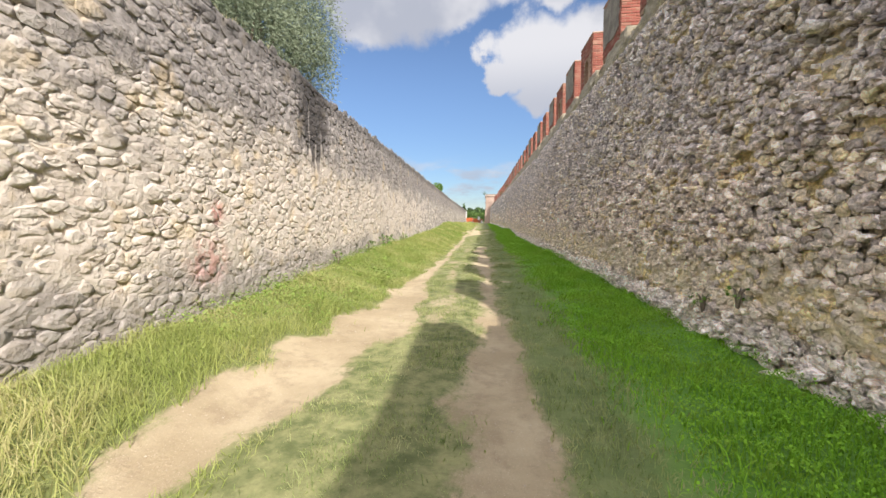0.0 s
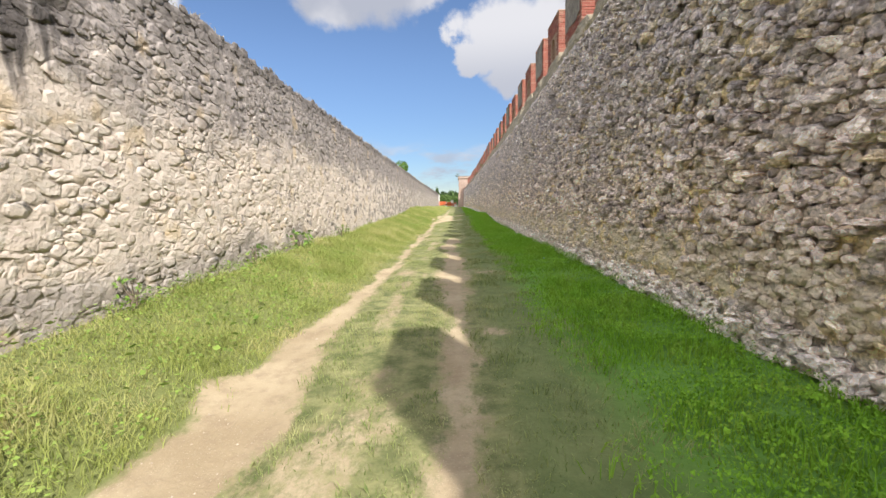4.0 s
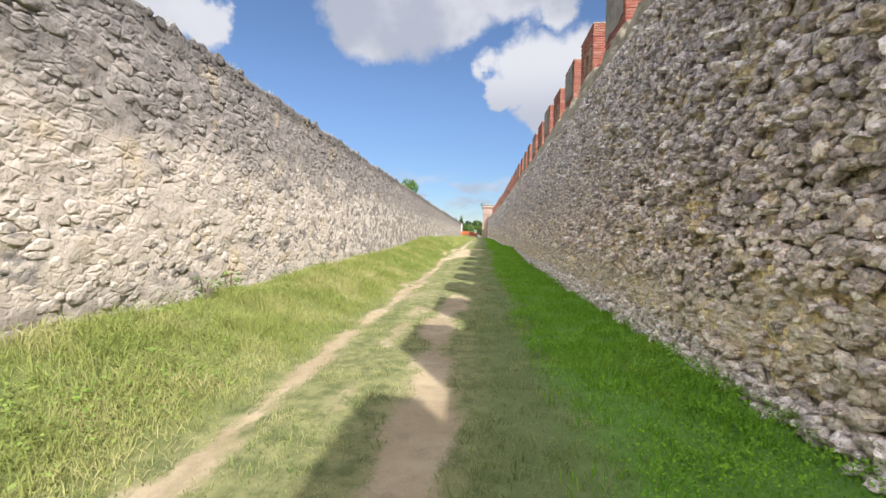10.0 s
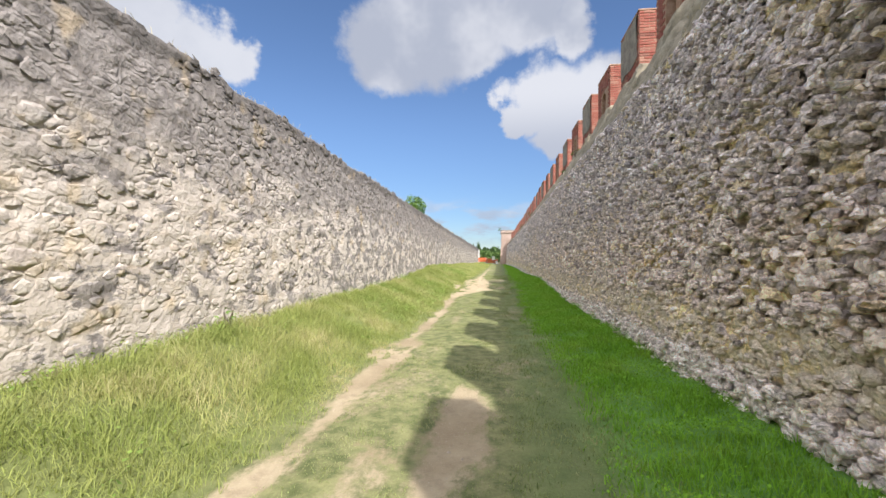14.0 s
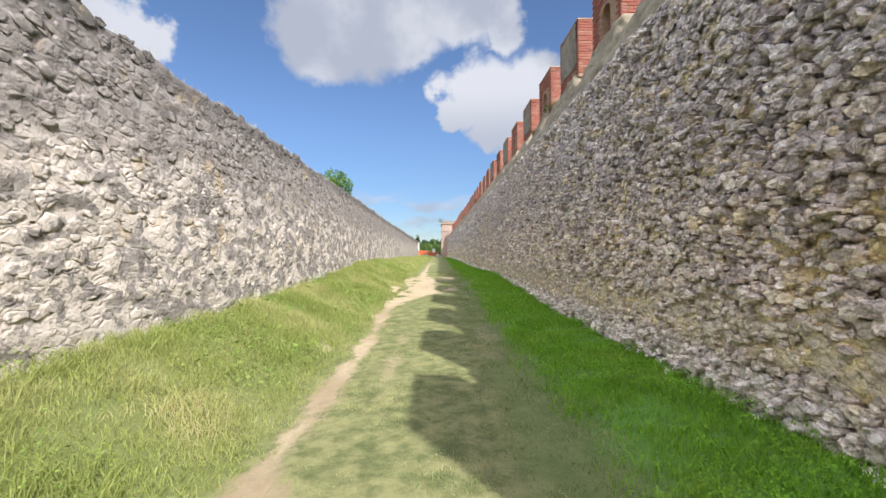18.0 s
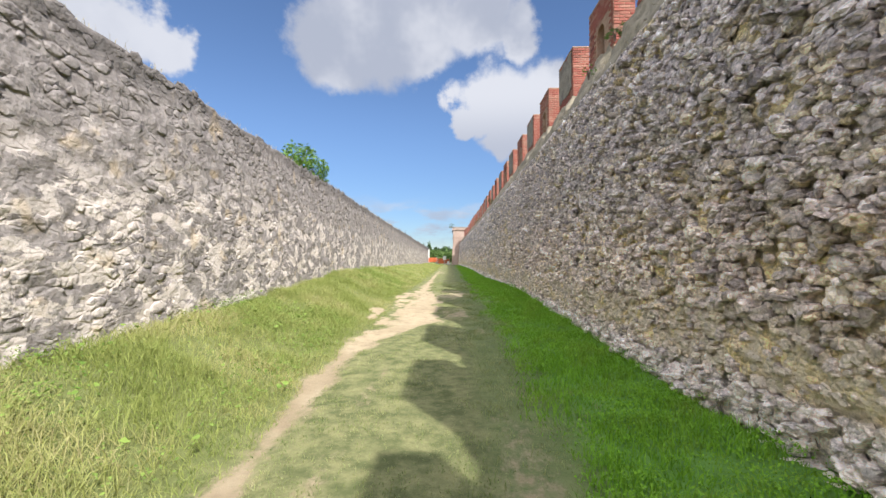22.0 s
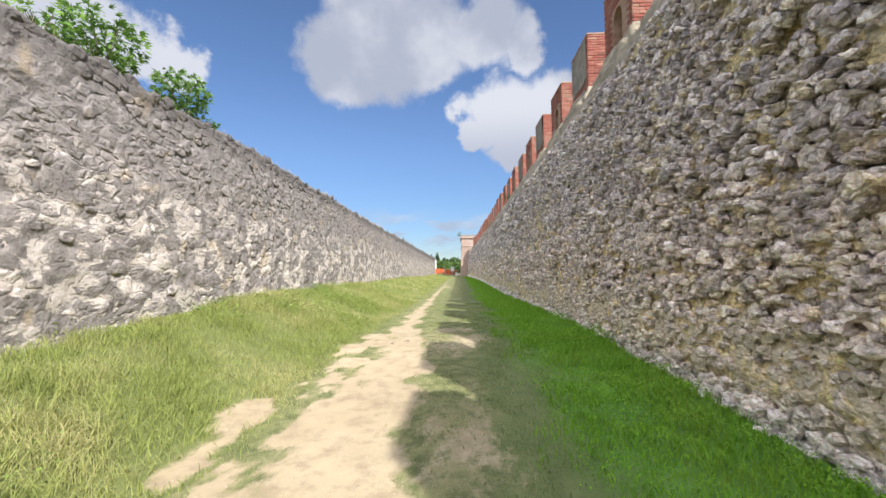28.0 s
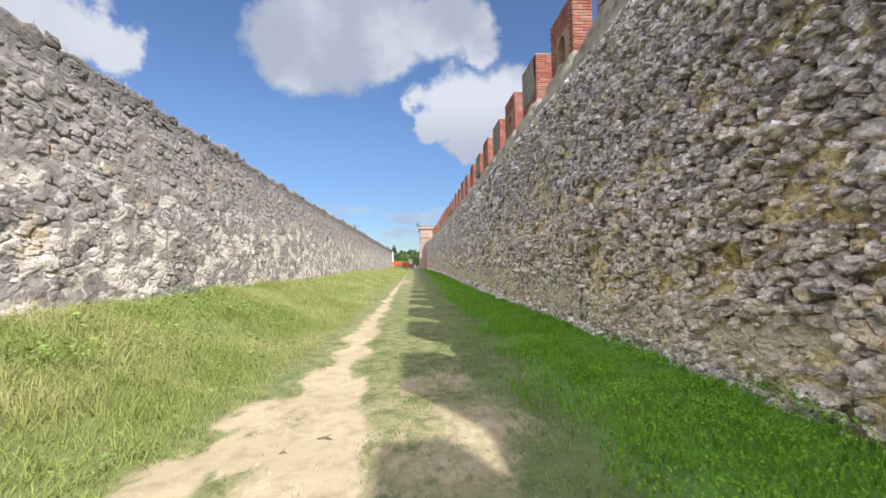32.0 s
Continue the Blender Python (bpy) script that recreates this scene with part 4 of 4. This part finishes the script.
for y, n, reach, rise, s in ((39.6, 120, 0.24, 0.36, 7), (40.4, 620, 0.38, 0.80, 5), (42.05, 620, 0.34, 0.76, 6), (42.75, 90, 0.16, 0.26, 8)):
    shrub("fig_shrub", "fresh green fig shrub rooted on top of the pale wall", top_of_left(y), n, reach, rise, 0.095, FIG, s)
shrub("fig_shrub", "small fig plant growing at the foot of the wall", (float(left_x(15.0)) + 0.18, 15.0, float(ground_z(-3.5, 15.0)) - 0.02), 60, 0.26, 0.5, 0.12, FIG, 21)
for y, n in ((12.9, 40), (19.35, 70), (18.75, 40), (9.9, 30), (23.6, 26)):
    shrub("weed", "leafy weed at the foot of the pale wall", (float(left_x(y)) + 0.14, y, float(ground_z(-3.4, y)) - 0.02), n, 0.15, 0.42, 0.07, FIG, int(y * 7), "weed")
for y, n, r in ((36.6, 40, 0.16), (63.0, 60, 0.25), (81.0, 80, 0.35), (84.0, 50, 0.3)):
    shrub("weed", "green tuft on the battlement ledge", (3.5, y, 6.05), n, r, r * 1.6, 0.10, HEDGE, int(y * 3), "weed")

# ---- the far end ----
tower = tagged(new("tower"), "low pinkish brick tower with a projecting cornice and sloping foot", "tower")
tower.location = (0.6, 118.0, 0.0)


def prism(outline, z0, z1, grow=0.0):
    bm = bmesh.new()
    lo = [bm.verts.new((x, y, z0)) for x, y in outline]
    mx, my = sum(p[0] for p in outline) / len(outline), sum(p[1] for p in outline) / len(outline)
    hi = [bm.verts.new((mx + (x - mx) * (1 - grow), my + (y - my) * (1 - grow), z1)) for x, y in outline]
    n = len(outline)
    for k in range(n):
        bm.faces.new((lo[k], lo[(k + 1) % n], hi[(k + 1) % n], hi[k]))
    bm.faces.new(hi)
    bm.faces.new(lo[::-1])
    return bm


plan = [(0, 0), (9, 0), (9, 9), (0, 9)]
part("sloping_foot", prism([(-0.35, -0.35), (9.4, -0.35), (9.4, 9.4), (-0.35, 9.4)], -0.6, 4.0, 0.05), PINK, tower)
part("wall", prism(plan, 3.9, 7.5), PINK, tower)
part("string_course", box(-0.1, 9.1, -0.1, 9.1, 5.9, 6.05, 0.02), PINK, tower)
part("cornice", box(-0.22, 9.22, -0.22, 9.22, 7.5, 7.85, 0.05), PINK, tower)
part("parapet", box(-0.05, 9.05, -0.05, 9.05, 7.85, 8.2, 0.03), PLASTER, tower, "weathered grey parapet")
shrub("weed", "green bush growing from the cornice of the tower", (0.35, 118.4, 7.85), 60, 0.5, 0.9, 0.25, HEDGE, 5, "weed")

gate_post = tagged(new("gate_post"), "pale rendered end pillar of the rubble wall", "pillar")
gate_post.location = (float(left_x(YEND)) - 0.1, YEND + 0.1, 0.3)
part("shaft", box(-0.5, 0.35, -0.3, 0.6, -0.4, 3.4, 0.03), WHITE, gate_post)
part("cap", box(-0.6, 0.45, -0.4, 0.7, 3.4, 3.6, 0.04), PLASTER, gate_post)


def barrier(x, y, turn):
    root = new("barrier")
    z = float(ground_z(x, y))
    root.matrix_basis = pose(x, y, z, 0, 0, turn)
    wide, high = 1.9, 1.25
    for px in (0.0, wide):
        part("post", limb(bmesh.new(), [(px, 0, -0.02), (px, 0, high + 0.1)], [0.03, 0.03]), STEEL, root)
        part("foot", box(px - 0.12, px + 0.12, -0.3, 0.3, 0.0, 0.09, 0.02), STEEL, root)
    bm = bmesh.new()
    for k in range(13):
        box(0, wide, -0.012, 0.012, 0.12 + k * 0.083, 0.18 + k * 0.083, 0, bm)
    for k in range(16):
        box(k * wide / 16, k * wide / 16 + 0.05, -0.008, 0.008, 0.12, 1.2, 0, bm)
    part("mesh_panel", bm, ORANGE, root, "orange plastic safety mesh")
    return tagged(root, "orange plastic mesh barrier panel across the lane", "barrier", "barriers across the lane")


for x, y, turn in ((-5.3, 127.0, 8), (-3.4, 127.3, -6), (-5.0, 125.0, 14), (-2.9, 125.5, -4), (-1.4, 126.8, 50)):
    barrier(x, y, turn)
board = tagged(new("notice_board"), "white notice board on a post beside the barrier", "sign")
board.location = (-1.35, 124.6, float(ground_z(-1.35, 124.6)))
part("post", limb(bmesh.new(), [(0, 0, -0.05), (0, 0, 1.9)], [0.04, 0.04]), STEEL, board)
part("panel", box(-0.35, 0.35, -0.05, -0.02, 1.0, 1.9, 0.01), WHITE, board)
block = tagged(new("traffic_block"), "white and orange plastic block on the grass", "block")
block.location = (-0.5, 124.0, float(ground_z(-0.5, 124.0)))
part("body", prism([(-0.3, -0.2), (0.3, -0.2), (0.3, 0.2), (-0.3, 0.2)], 0, 0.75, 0.3), WHITE, block)

rng = np.random.default_rng(5)
for k in range(9):
    x, y = -13 + 2.4 * k + rng.uniform(-0.8, 0.8), 158 + rng.uniform(-6, 8)
    h = rng.uniform(2.7, 3.5)
    z = 0.0
    tree("broadleaf_tree", "rounded green tree beyond the end of the lane", "tree", (x, y, z),
         [(x + rng.uniform(-1, 1), y + rng.uniform(-1, 1), z + h * rng.uniform(0.35, 0.95), 1.5, 1.5, 1.1) for _ in range(6)], 1700, 0.48, 0.3, HEDGE, 30 + k, 0.2, "trees beyond the lane")
for k in range(22):
    x, y = -46 + 4.0 * k + rng.uniform(-1.5, 1.5), 300 + rng.uniform(-30, 40)
    h = rng.uniform(7.5, 11)
    z = 0.0
    tree("conifer", "dark distant conifer on the skyline", "tree", (x, y, z),
         [(x, y, z + h * t, 2.4 * (1.05 - t), 2.4 * (1.05 - t), h * 0.13) for t in (0.15, 0.32, 0.5, 0.66, 0.8, 0.93)], 900, 1.1, 0.6, WOODS, 60 + k, 0.3, "conifers on the skyline")
# low woods all round the horizon
a = rng.uniform(0, 2 * math.pi, 400)
d = rng.uniform(380, 620, 400)
v, f = leaf_cloud([(d[i] * math.sin(a[i]), d[i] * math.cos(a[i]), 3.0, 14, 14, rng.uniform(5, 9)) for i in range(400)], 22000, 6.5, 5.0, rng)
tagged(new("far_woods", mesh_of("far_woods", v, f, WOODS)), "dark wooded rise along the horizon", "woods", kind="stuff")

# ---- grass ----


def blades(name, label, x, y, h, width, mat, rng, lean=0.5, z=None):
    n = len(x)
    z = ground_z(x, y) - 0.01 if z is None else z
    a = rng.uniform(0, 2 * math.pi, n)
    w_ = width * rng.uniform(0.7, 1.3, n) / 2
    sx, sy = np.cos(a) * w_, np.sin(a) * w_
    b = rng.uniform(0, 2 * math.pi, n)
    tilt = h * lean * rng.uniform(0.1, 1.2, n)
    tx, ty = np.cos(b) * tilt, np.sin(b) * tilt
    v = np.stack([np.stack([x - sx, y - sy, z], -1), np.stack([x + sx, y + sy, z], -1),
                  np.stack([x - sx * 0.8 + tx * 0.35, y - sy * 0.8 + ty * 0.35, z + h * 0.6], -1),
                  np.stack([x + sx * 0.8 + tx * 0.35, y + sy * 0.8 + ty * 0.35, z + h * 0.6], -1),
                  np.stack([x + tx, y + ty, z + h * (1 - 0.25 * tilt / np.maximum(h, 1e-3))], -1)], 1)
    k = np.arange(n)[:, None] * 5
    f = np.concatenate([k + [[0, 1, 3]], k + [[0, 3, 2]], k + [[2, 3, 4]]], 0)
    return tagged(new(name, mesh_of(name, v.reshape(-1, 3), f, mat)), label, "grass", kind="stuff")


rng = np.random.default_rng(9)


def sow(n, x0, x1, y0, y1, chance):
    x, y = rng.uniform(x0, x1, n), rng.uniform(y0, y1, n)
    keep = rng.random(n) < chance(x, y)
    return x[keep], y[keep]


clump = lambda x, y, s=2.2: step(fbm(x * s, y * s, 3, 3), 0.30, 0.62)
tuft = lambda x, y: 1 - step(bare(x, y) + 1.2 * (fbm(x * 6, y * 4, 1, 3) - 0.5), 0.25, 0.75)
# tall grass on the bank below the pale wall
bank = lambda x, y: step(-x, 1.4, 2.0) * (x > left_x(y) + 0.02) * tuft(x, y)
x, y = sow(310000, -4.4, -1.5, -1.5, 54, lambda x, y: bank(x, y) * (0.5 + 0.5 * clump(x, y)))
blades("meadow_grass", "tall sunlit meadow grass on the bank", x, y, (0.09 + 0.15 * clump(x, y, 1.3) * step(-x, 1.6, 2.6)) * rng.uniform(0.5, 1.25, len(x)), 0.0068, TALL, rng, 1.35)
# short worn grass between and beside the tracks
mid = lambda x, y: step(x, -2.2, -1.6) * step(-x, -1.9, -1.2) * tuft(x, y)
x, y = sow(290000, -2.2, 1.9, -1.5, 52, lambda x, y: mid(x, y) * (0.15 + 0.85 * clump(x, y, 3.0)))
blades("worn_grass", "short worn grass between the dirt tracks", x, y, (0.016 + 0.05 * clump(x, y, 2.0) * (1 - 0.5 * step(y, 16, 24)) + 0.035 * step(-x, 1.45, 1.9) + 0.014 * step(x, 0.25, 0.6)) * rng.uniform(0.5, 1.3, len(x)), 0.0065, SHORT, rng, 1.0)
# lush herbs in the shade of the tall wall
side = lambda x, y: step(x + 1.0 * (fbm(x * 1.4, y * 0.8, 5, 4) - 0.5), 0.85, 1.7) * (x < right_x(y, 0.1) - 0.02)
x, y = sow(160000, 0.8, 3.0, -1.5, 56, side)
blades("lush_grass", "lush green grass in the shade of the wall", x, y, (0.04 + 0.10 * clump(x, y, 1.7)) * rng.uniform(0.5, 1.2, len(x)), 0.010, LUSH, rng, 0.9)
x, y = sow(150000, 1.0, 3.0, -1.0, 46, lambda x, y: side(x, y) * clump(x, y, 1.1))
n = len(x)
h = rng.uniform(0.02, 0.09, n) + 0.10 * step(fbm(x * 3.4, y * 3.4, 2, 3), 0.4, 0.66)
a = rng.uniform(0, 6.28, n)
s = rng.uniform(0.005, 0.013, n)
z = ground_z(x, y) + h
c, si = np.cos(a) * s, np.sin(a) * s
t = rng.uniform(-1.2, 1.2, (n, 2)) * s[:, None]
v = np.stack([np.stack([x - c, y - si, z], -1), np.stack([x + si, y - c, z + t[:, 0]], -1), np.stack([x + c, y + si, z + t[:, 1]], -1), np.stack([x - si, y + c, z - t[:, 0]], -1)], 1)
f = np.arange(n * 4).reshape(n, 4)
tagged(new("clover", mesh_of("clover", v.reshape(-1, 3), f, LUSH)), "broad clover leaves among the lush grass", "clover", kind="stuff")
# broad-leaved herbs among the grass of the bank
x, y = sow(100000, -4.2, -1.8, 4.0, 50, lambda x, y: bank(x, y) * np.clip(step(fbm(x * 0.8, y * 0.45, 6, 4), 0.40, 0.80) + 0.5 * np.exp(-((y - 10) / 3.5) ** 2), 0, 1))
n = len(x)
h = rng.uniform(0.05, 0.20, n) + 0.08 * step(fbm(x * 2.4, y * 2.4, 1, 3), 0.4, 0.66)
a, s = rng.uniform(0, 6.28, n), rng.uniform(0.006, 0.014, n) * (1 + 1.2 * (rng.random(n) < 0.04))
z = ground_z(x, y) + h
c, si = np.cos(a) * s, np.sin(a) * s
t = rng.uniform(-0.8, 0.8, (n, 2)) * s[:, None]
v = np.stack([np.stack([x - 1.4 * c, y - 1.4 * si, z], -1), np.stack([x + 0.7 * si, y - 0.7 * c, z + t[:, 0]], -1), np.stack([x + 1.4 * c, y + 1.4 * si, z + t[:, 1]], -1), np.stack([x - 0.7 * si, y + 0.7 * c, z - t[:, 0]], -1)], 1)
tagged(new("bank_herbs", mesh_of("bank_herbs", v.reshape(-1, 3), np.arange(n * 4).reshape(n, 4), HERB)), "leafy green herbs among the tall bank grass", "herbs", kind="stuff")
# the far stretch
x, y = sow(36000, -5.4, 1.2, 54, 116, lambda x, y: (x > left_x(y)) * tuft(x, y))
blades("far_grass", "grass in the far stretch of the lane", x, y, (0.018 + 0.13 * step(-x, 1.2, 2.4)) * rng.uniform(0.5, 1.2, len(x)), 0.025, TALL, rng, 0.8)
x, y = sow(30000, 0.8, 2.8, 54, 116, side)
blades("far_lush_grass", "lush shaded grass in the far stretch", x, y, rng.uniform(0.04, 0.11, len(x)), 0.025, LUSH, rng, 0.8)
# dry stalks on the ledge and on the pale wall
y = rng.uniform(2, 75, 17000)
u = rng.uniform(0.05, 0.9, 17000)
x = 3.12 * (1 - u) + ledge_x(y) * u
blades("dry_grass", "dry grass on the sloping ledge", x, y, rng.uniform(0.04, 0.15, 17000), 0.008, STRAW, rng, 1.2, z=right_top(y) * (1 - u) + (ledge_z(y) - 0.3) * u - 0.03)
y = rng.uniform(2, 70, 5000)
x = left_x(y) - rng.uniform(0.02, 0.4, 5000)
blades("dry_grass", "dry grass on top of the pale wall", x, y, rng.uniform(0.03, 0.14, 5000), 0.008, STRAW, rng, 1.2, z=left_top(y) + 0.03)

# loose stones on the bare earth
x, y = sow(14000, -2.4, 1.2, 0, 52, lambda x, y: step(bare(x, y), 0.5, 0.9) * 0.5)
n = len(x)
r = rng.uniform(0.004, 0.013, n) * (1 + 1.2 * (rng.random(n) < 0.04))
ring = np.stack([np.stack([x + r * math.cos(a) * rng.uniform(0.7, 1.2, n), y + r * math.sin(a) * rng.uniform(0.7, 1.2, n), ground_z(x, y) - 0.003], -1) for a in np.linspace(0, 2 * math.pi, 5, endpoint=False)], 1)
tip = np.stack([x, y, ground_z(x, y) + r * 0.7], -1)[:, None]
v = np.concatenate([ring, tip], 1)
f = (np.arange(n)[:, None, None] * 6 + np.array([(k, (k + 1) % 5, 5) for k in range(5)])[None]).reshape(-1, 3)
tagged(new("gravel", mesh_of("gravel", v.reshape(-1, 3), f, GRIT)), "small pale stones on the dirt track", "gravel", kind="stuff")


def twig(x, y, turn, length):
    bm = bmesh.new()
    limb(bm, [(-length / 2, 0, 0.006), (0, 0.012, 0.014), (length / 2, -0.006, 0.008)], [0.004, 0.007, 0.003], 5)
    limb(bm, [(0, 0.012, 0.014), (length * 0.2, 0.05, 0.02)], [0.004, 0.002], 5)
    me = bpy.data.meshes.new("twig")
    bm.to_mesh(me)
    bm.free()
    me.materials.append(BARK)
    ob = new("twig", me)
    ob.matrix_basis = pose(x, y, float(ground_z(x, y)) + 0.002, 0, 0, turn)
    return tagged(ob, "dry brown twig lying on the dirt track", "twig", "twigs on the track")


for x, y, turn, length in ((-0.97, 42.68, 10, 0.05), (-0.73, 42.86, -12, 0.12)):
    twig(x, y, turn, length)

flower = tagged(new("chicory"), "blue chicory flower on a thin stem in the grass", "flower")
flower.location = (1.95, 14.37, float(ground_z(1.95, 14.37)))
part("stem", limb(bmesh.new(), [(0, 0, -0.01), (0.01, 0.01, 0.1), (0.0, 0.02, 0.2)], [0.004, 0.003, 0.002], 5), LUSH, flower)
bm = bmesh.new()
for k in range(12):
    a, c = k * math.pi / 6, 0.024
    bm.faces.new([bm.verts.new(p) for p in ((0, 0.02, 0.2), (c * math.cos(a - 0.2), 0.02 + c * math.sin(a - 0.2), 0.207), (1.2 * c * math.cos(a), 0.02 + 1.2 * c * math.sin(a), 0.209), (c * math.cos(a + 0.2), 0.02 + c * math.sin(a + 0.2), 0.207))])
part("petals", bm, BLUE, flower, "pale blue petals")
for y, z, n in ((4.9, 0.55, 36), (5.6, 0.35, 30), (2.9, 0.3, 30), (36.7, 5.3, 30)):
    shrub("weed", "green weed rooted in the cobble wall", (float(right_x(y, z)) - 0.08, y, z), n, 0.12, 0.2, 0.06, FIG, int(y * 11), "weed")

# ---- stones of the walls ----
rng = np.random.default_rng(21)


def left_stones(y0, y1, cy, cz, seed):
    y, z, dy, dz = cells(y0, y1, 0.1, 4.4, cy, cz, seed)
    keep = z < left_top(y) + 0.03
    y, z, dy, dz = y[keep], z[keep], dy[keep], dz[keep]
    # how far mortar covers the stones
    cover = fbm(y * 0.55, z * 0.8, 6, 4) + 0.16 * step(1.2 - z, 0, 0.5) * (1 - 0.7 * step(y, 14, 20)) + 0.03 * step(y, 16, 32)
    early = 1 - step(y, 11, 17)
    high = rng.uniform(-0.012, 0.03, len(y)) + 0.012 * early + 0.008 * (rng.random(len(y)) < 0.2) - (0.03 - 0.012 * early) * step(cover, 0.52, 0.8)
    high = high * (0.24 + 0.02 * early) * (1 + 0.8 * step(z, 2.4, 3.3))
    keep = high > 0.002
    y, z, dy, dz, high = y[keep], z[keep], dy[keep], dz[keep], high[keep]
    return y, z, stones(y, z, dy, dz, high, 0.02, 0.9, left_face, rng, 0.22, 0.6)


y, z, v = left_stones(0.0, 13.0, 0.195, 0.11, 5)
lay(wall_left, v, False, LEFT_STONE, np.zeros(len(y), bool), "stone", 0.75)
y, z, v = left_stones(13.1, Y1, 0.18, 0.105, 1)
near = (y > 14) & (y < 27) & (z > 1.1) & (z < 2.2)
near &= np.cumsum(near) <= 300
lay(wall_left, v, False, LEFT_STONE, near, "stone", 0.75)
y, z, v = left_stones(Y1, YEND, 0.5, 0.32, 2)
lay(wall_left, v, False, LEFT_STONE, np.zeros(len(y), bool), "stone", 0.75)


def right_stones(y0, y1, cy, cz, seed):
    y, z, dy, dz = cells(y0, y1, -0.1, 6.3, cy, cz, seed, 0.52, 0.12)
    keep = (z < right_top(y) + 0.02 + 0.5 * rng.random(len(y)) ** 3)
    keep &= (hollow(y, z) < 0.04) & (rng.random(len(y)) > 0.08 + 0.72 * ochre(y, z))
    y, z, dy, dz = y[keep], z[keep], dy[keep], dz[keep]
    high = rng.uniform(0.004, 0.09, len(y)) * (1 - 0.5 * ochre(y, z)) * (1 - 0.5 * lime_band(z)) * (1 + 0.7 * (rng.random(len(y)) < 0.14)) - 0.05 * step(fbm(y * 0.6, z * 0.7, 4, 3), 0.55, 0.75)
    return y, z, stones(y, z, dy, dz, np.maximum(high, 0.012), 0.035, 0.8, right_face, rng, 0.26, 1.0)


y, z, v = right_stones(0.0, 54.0, 0.122, 0.092, 3)
near = (y > 3) & (y < 14) & (z > 0.9) & (z < 2.1)
near &= np.cumsum(near) <= 300
lay(wall_right, v, True, RIGHT_STONE, near, "cobble", 0.3)
for ob in wall_right.children:
    if ob.name.startswith("cobblework"):
        p = np.empty(len(ob.data.vertices) * 3, np.float32)
        ob.data.vertices.foreach_get("co", p)
        p = p.reshape(-1, 3)
        ob.data.attributes.new("ochre", "FLOAT", "POINT").data.foreach_set("value", ochre(p[:, 1], p[:, 2]).astype(np.float32))
y, z, v = right_stones(54.0, 118, 0.40, 0.17, 4)
lay(wall_right, v, True, RIGHT_STONE, np.zeros(len(y), bool), "cobble", 0.3)

pebbles(20000, 0.5, 46, 0.1, right_top, right_face, True, RIGHT_STONE, wall_right, rng, (0.0, 0.06))
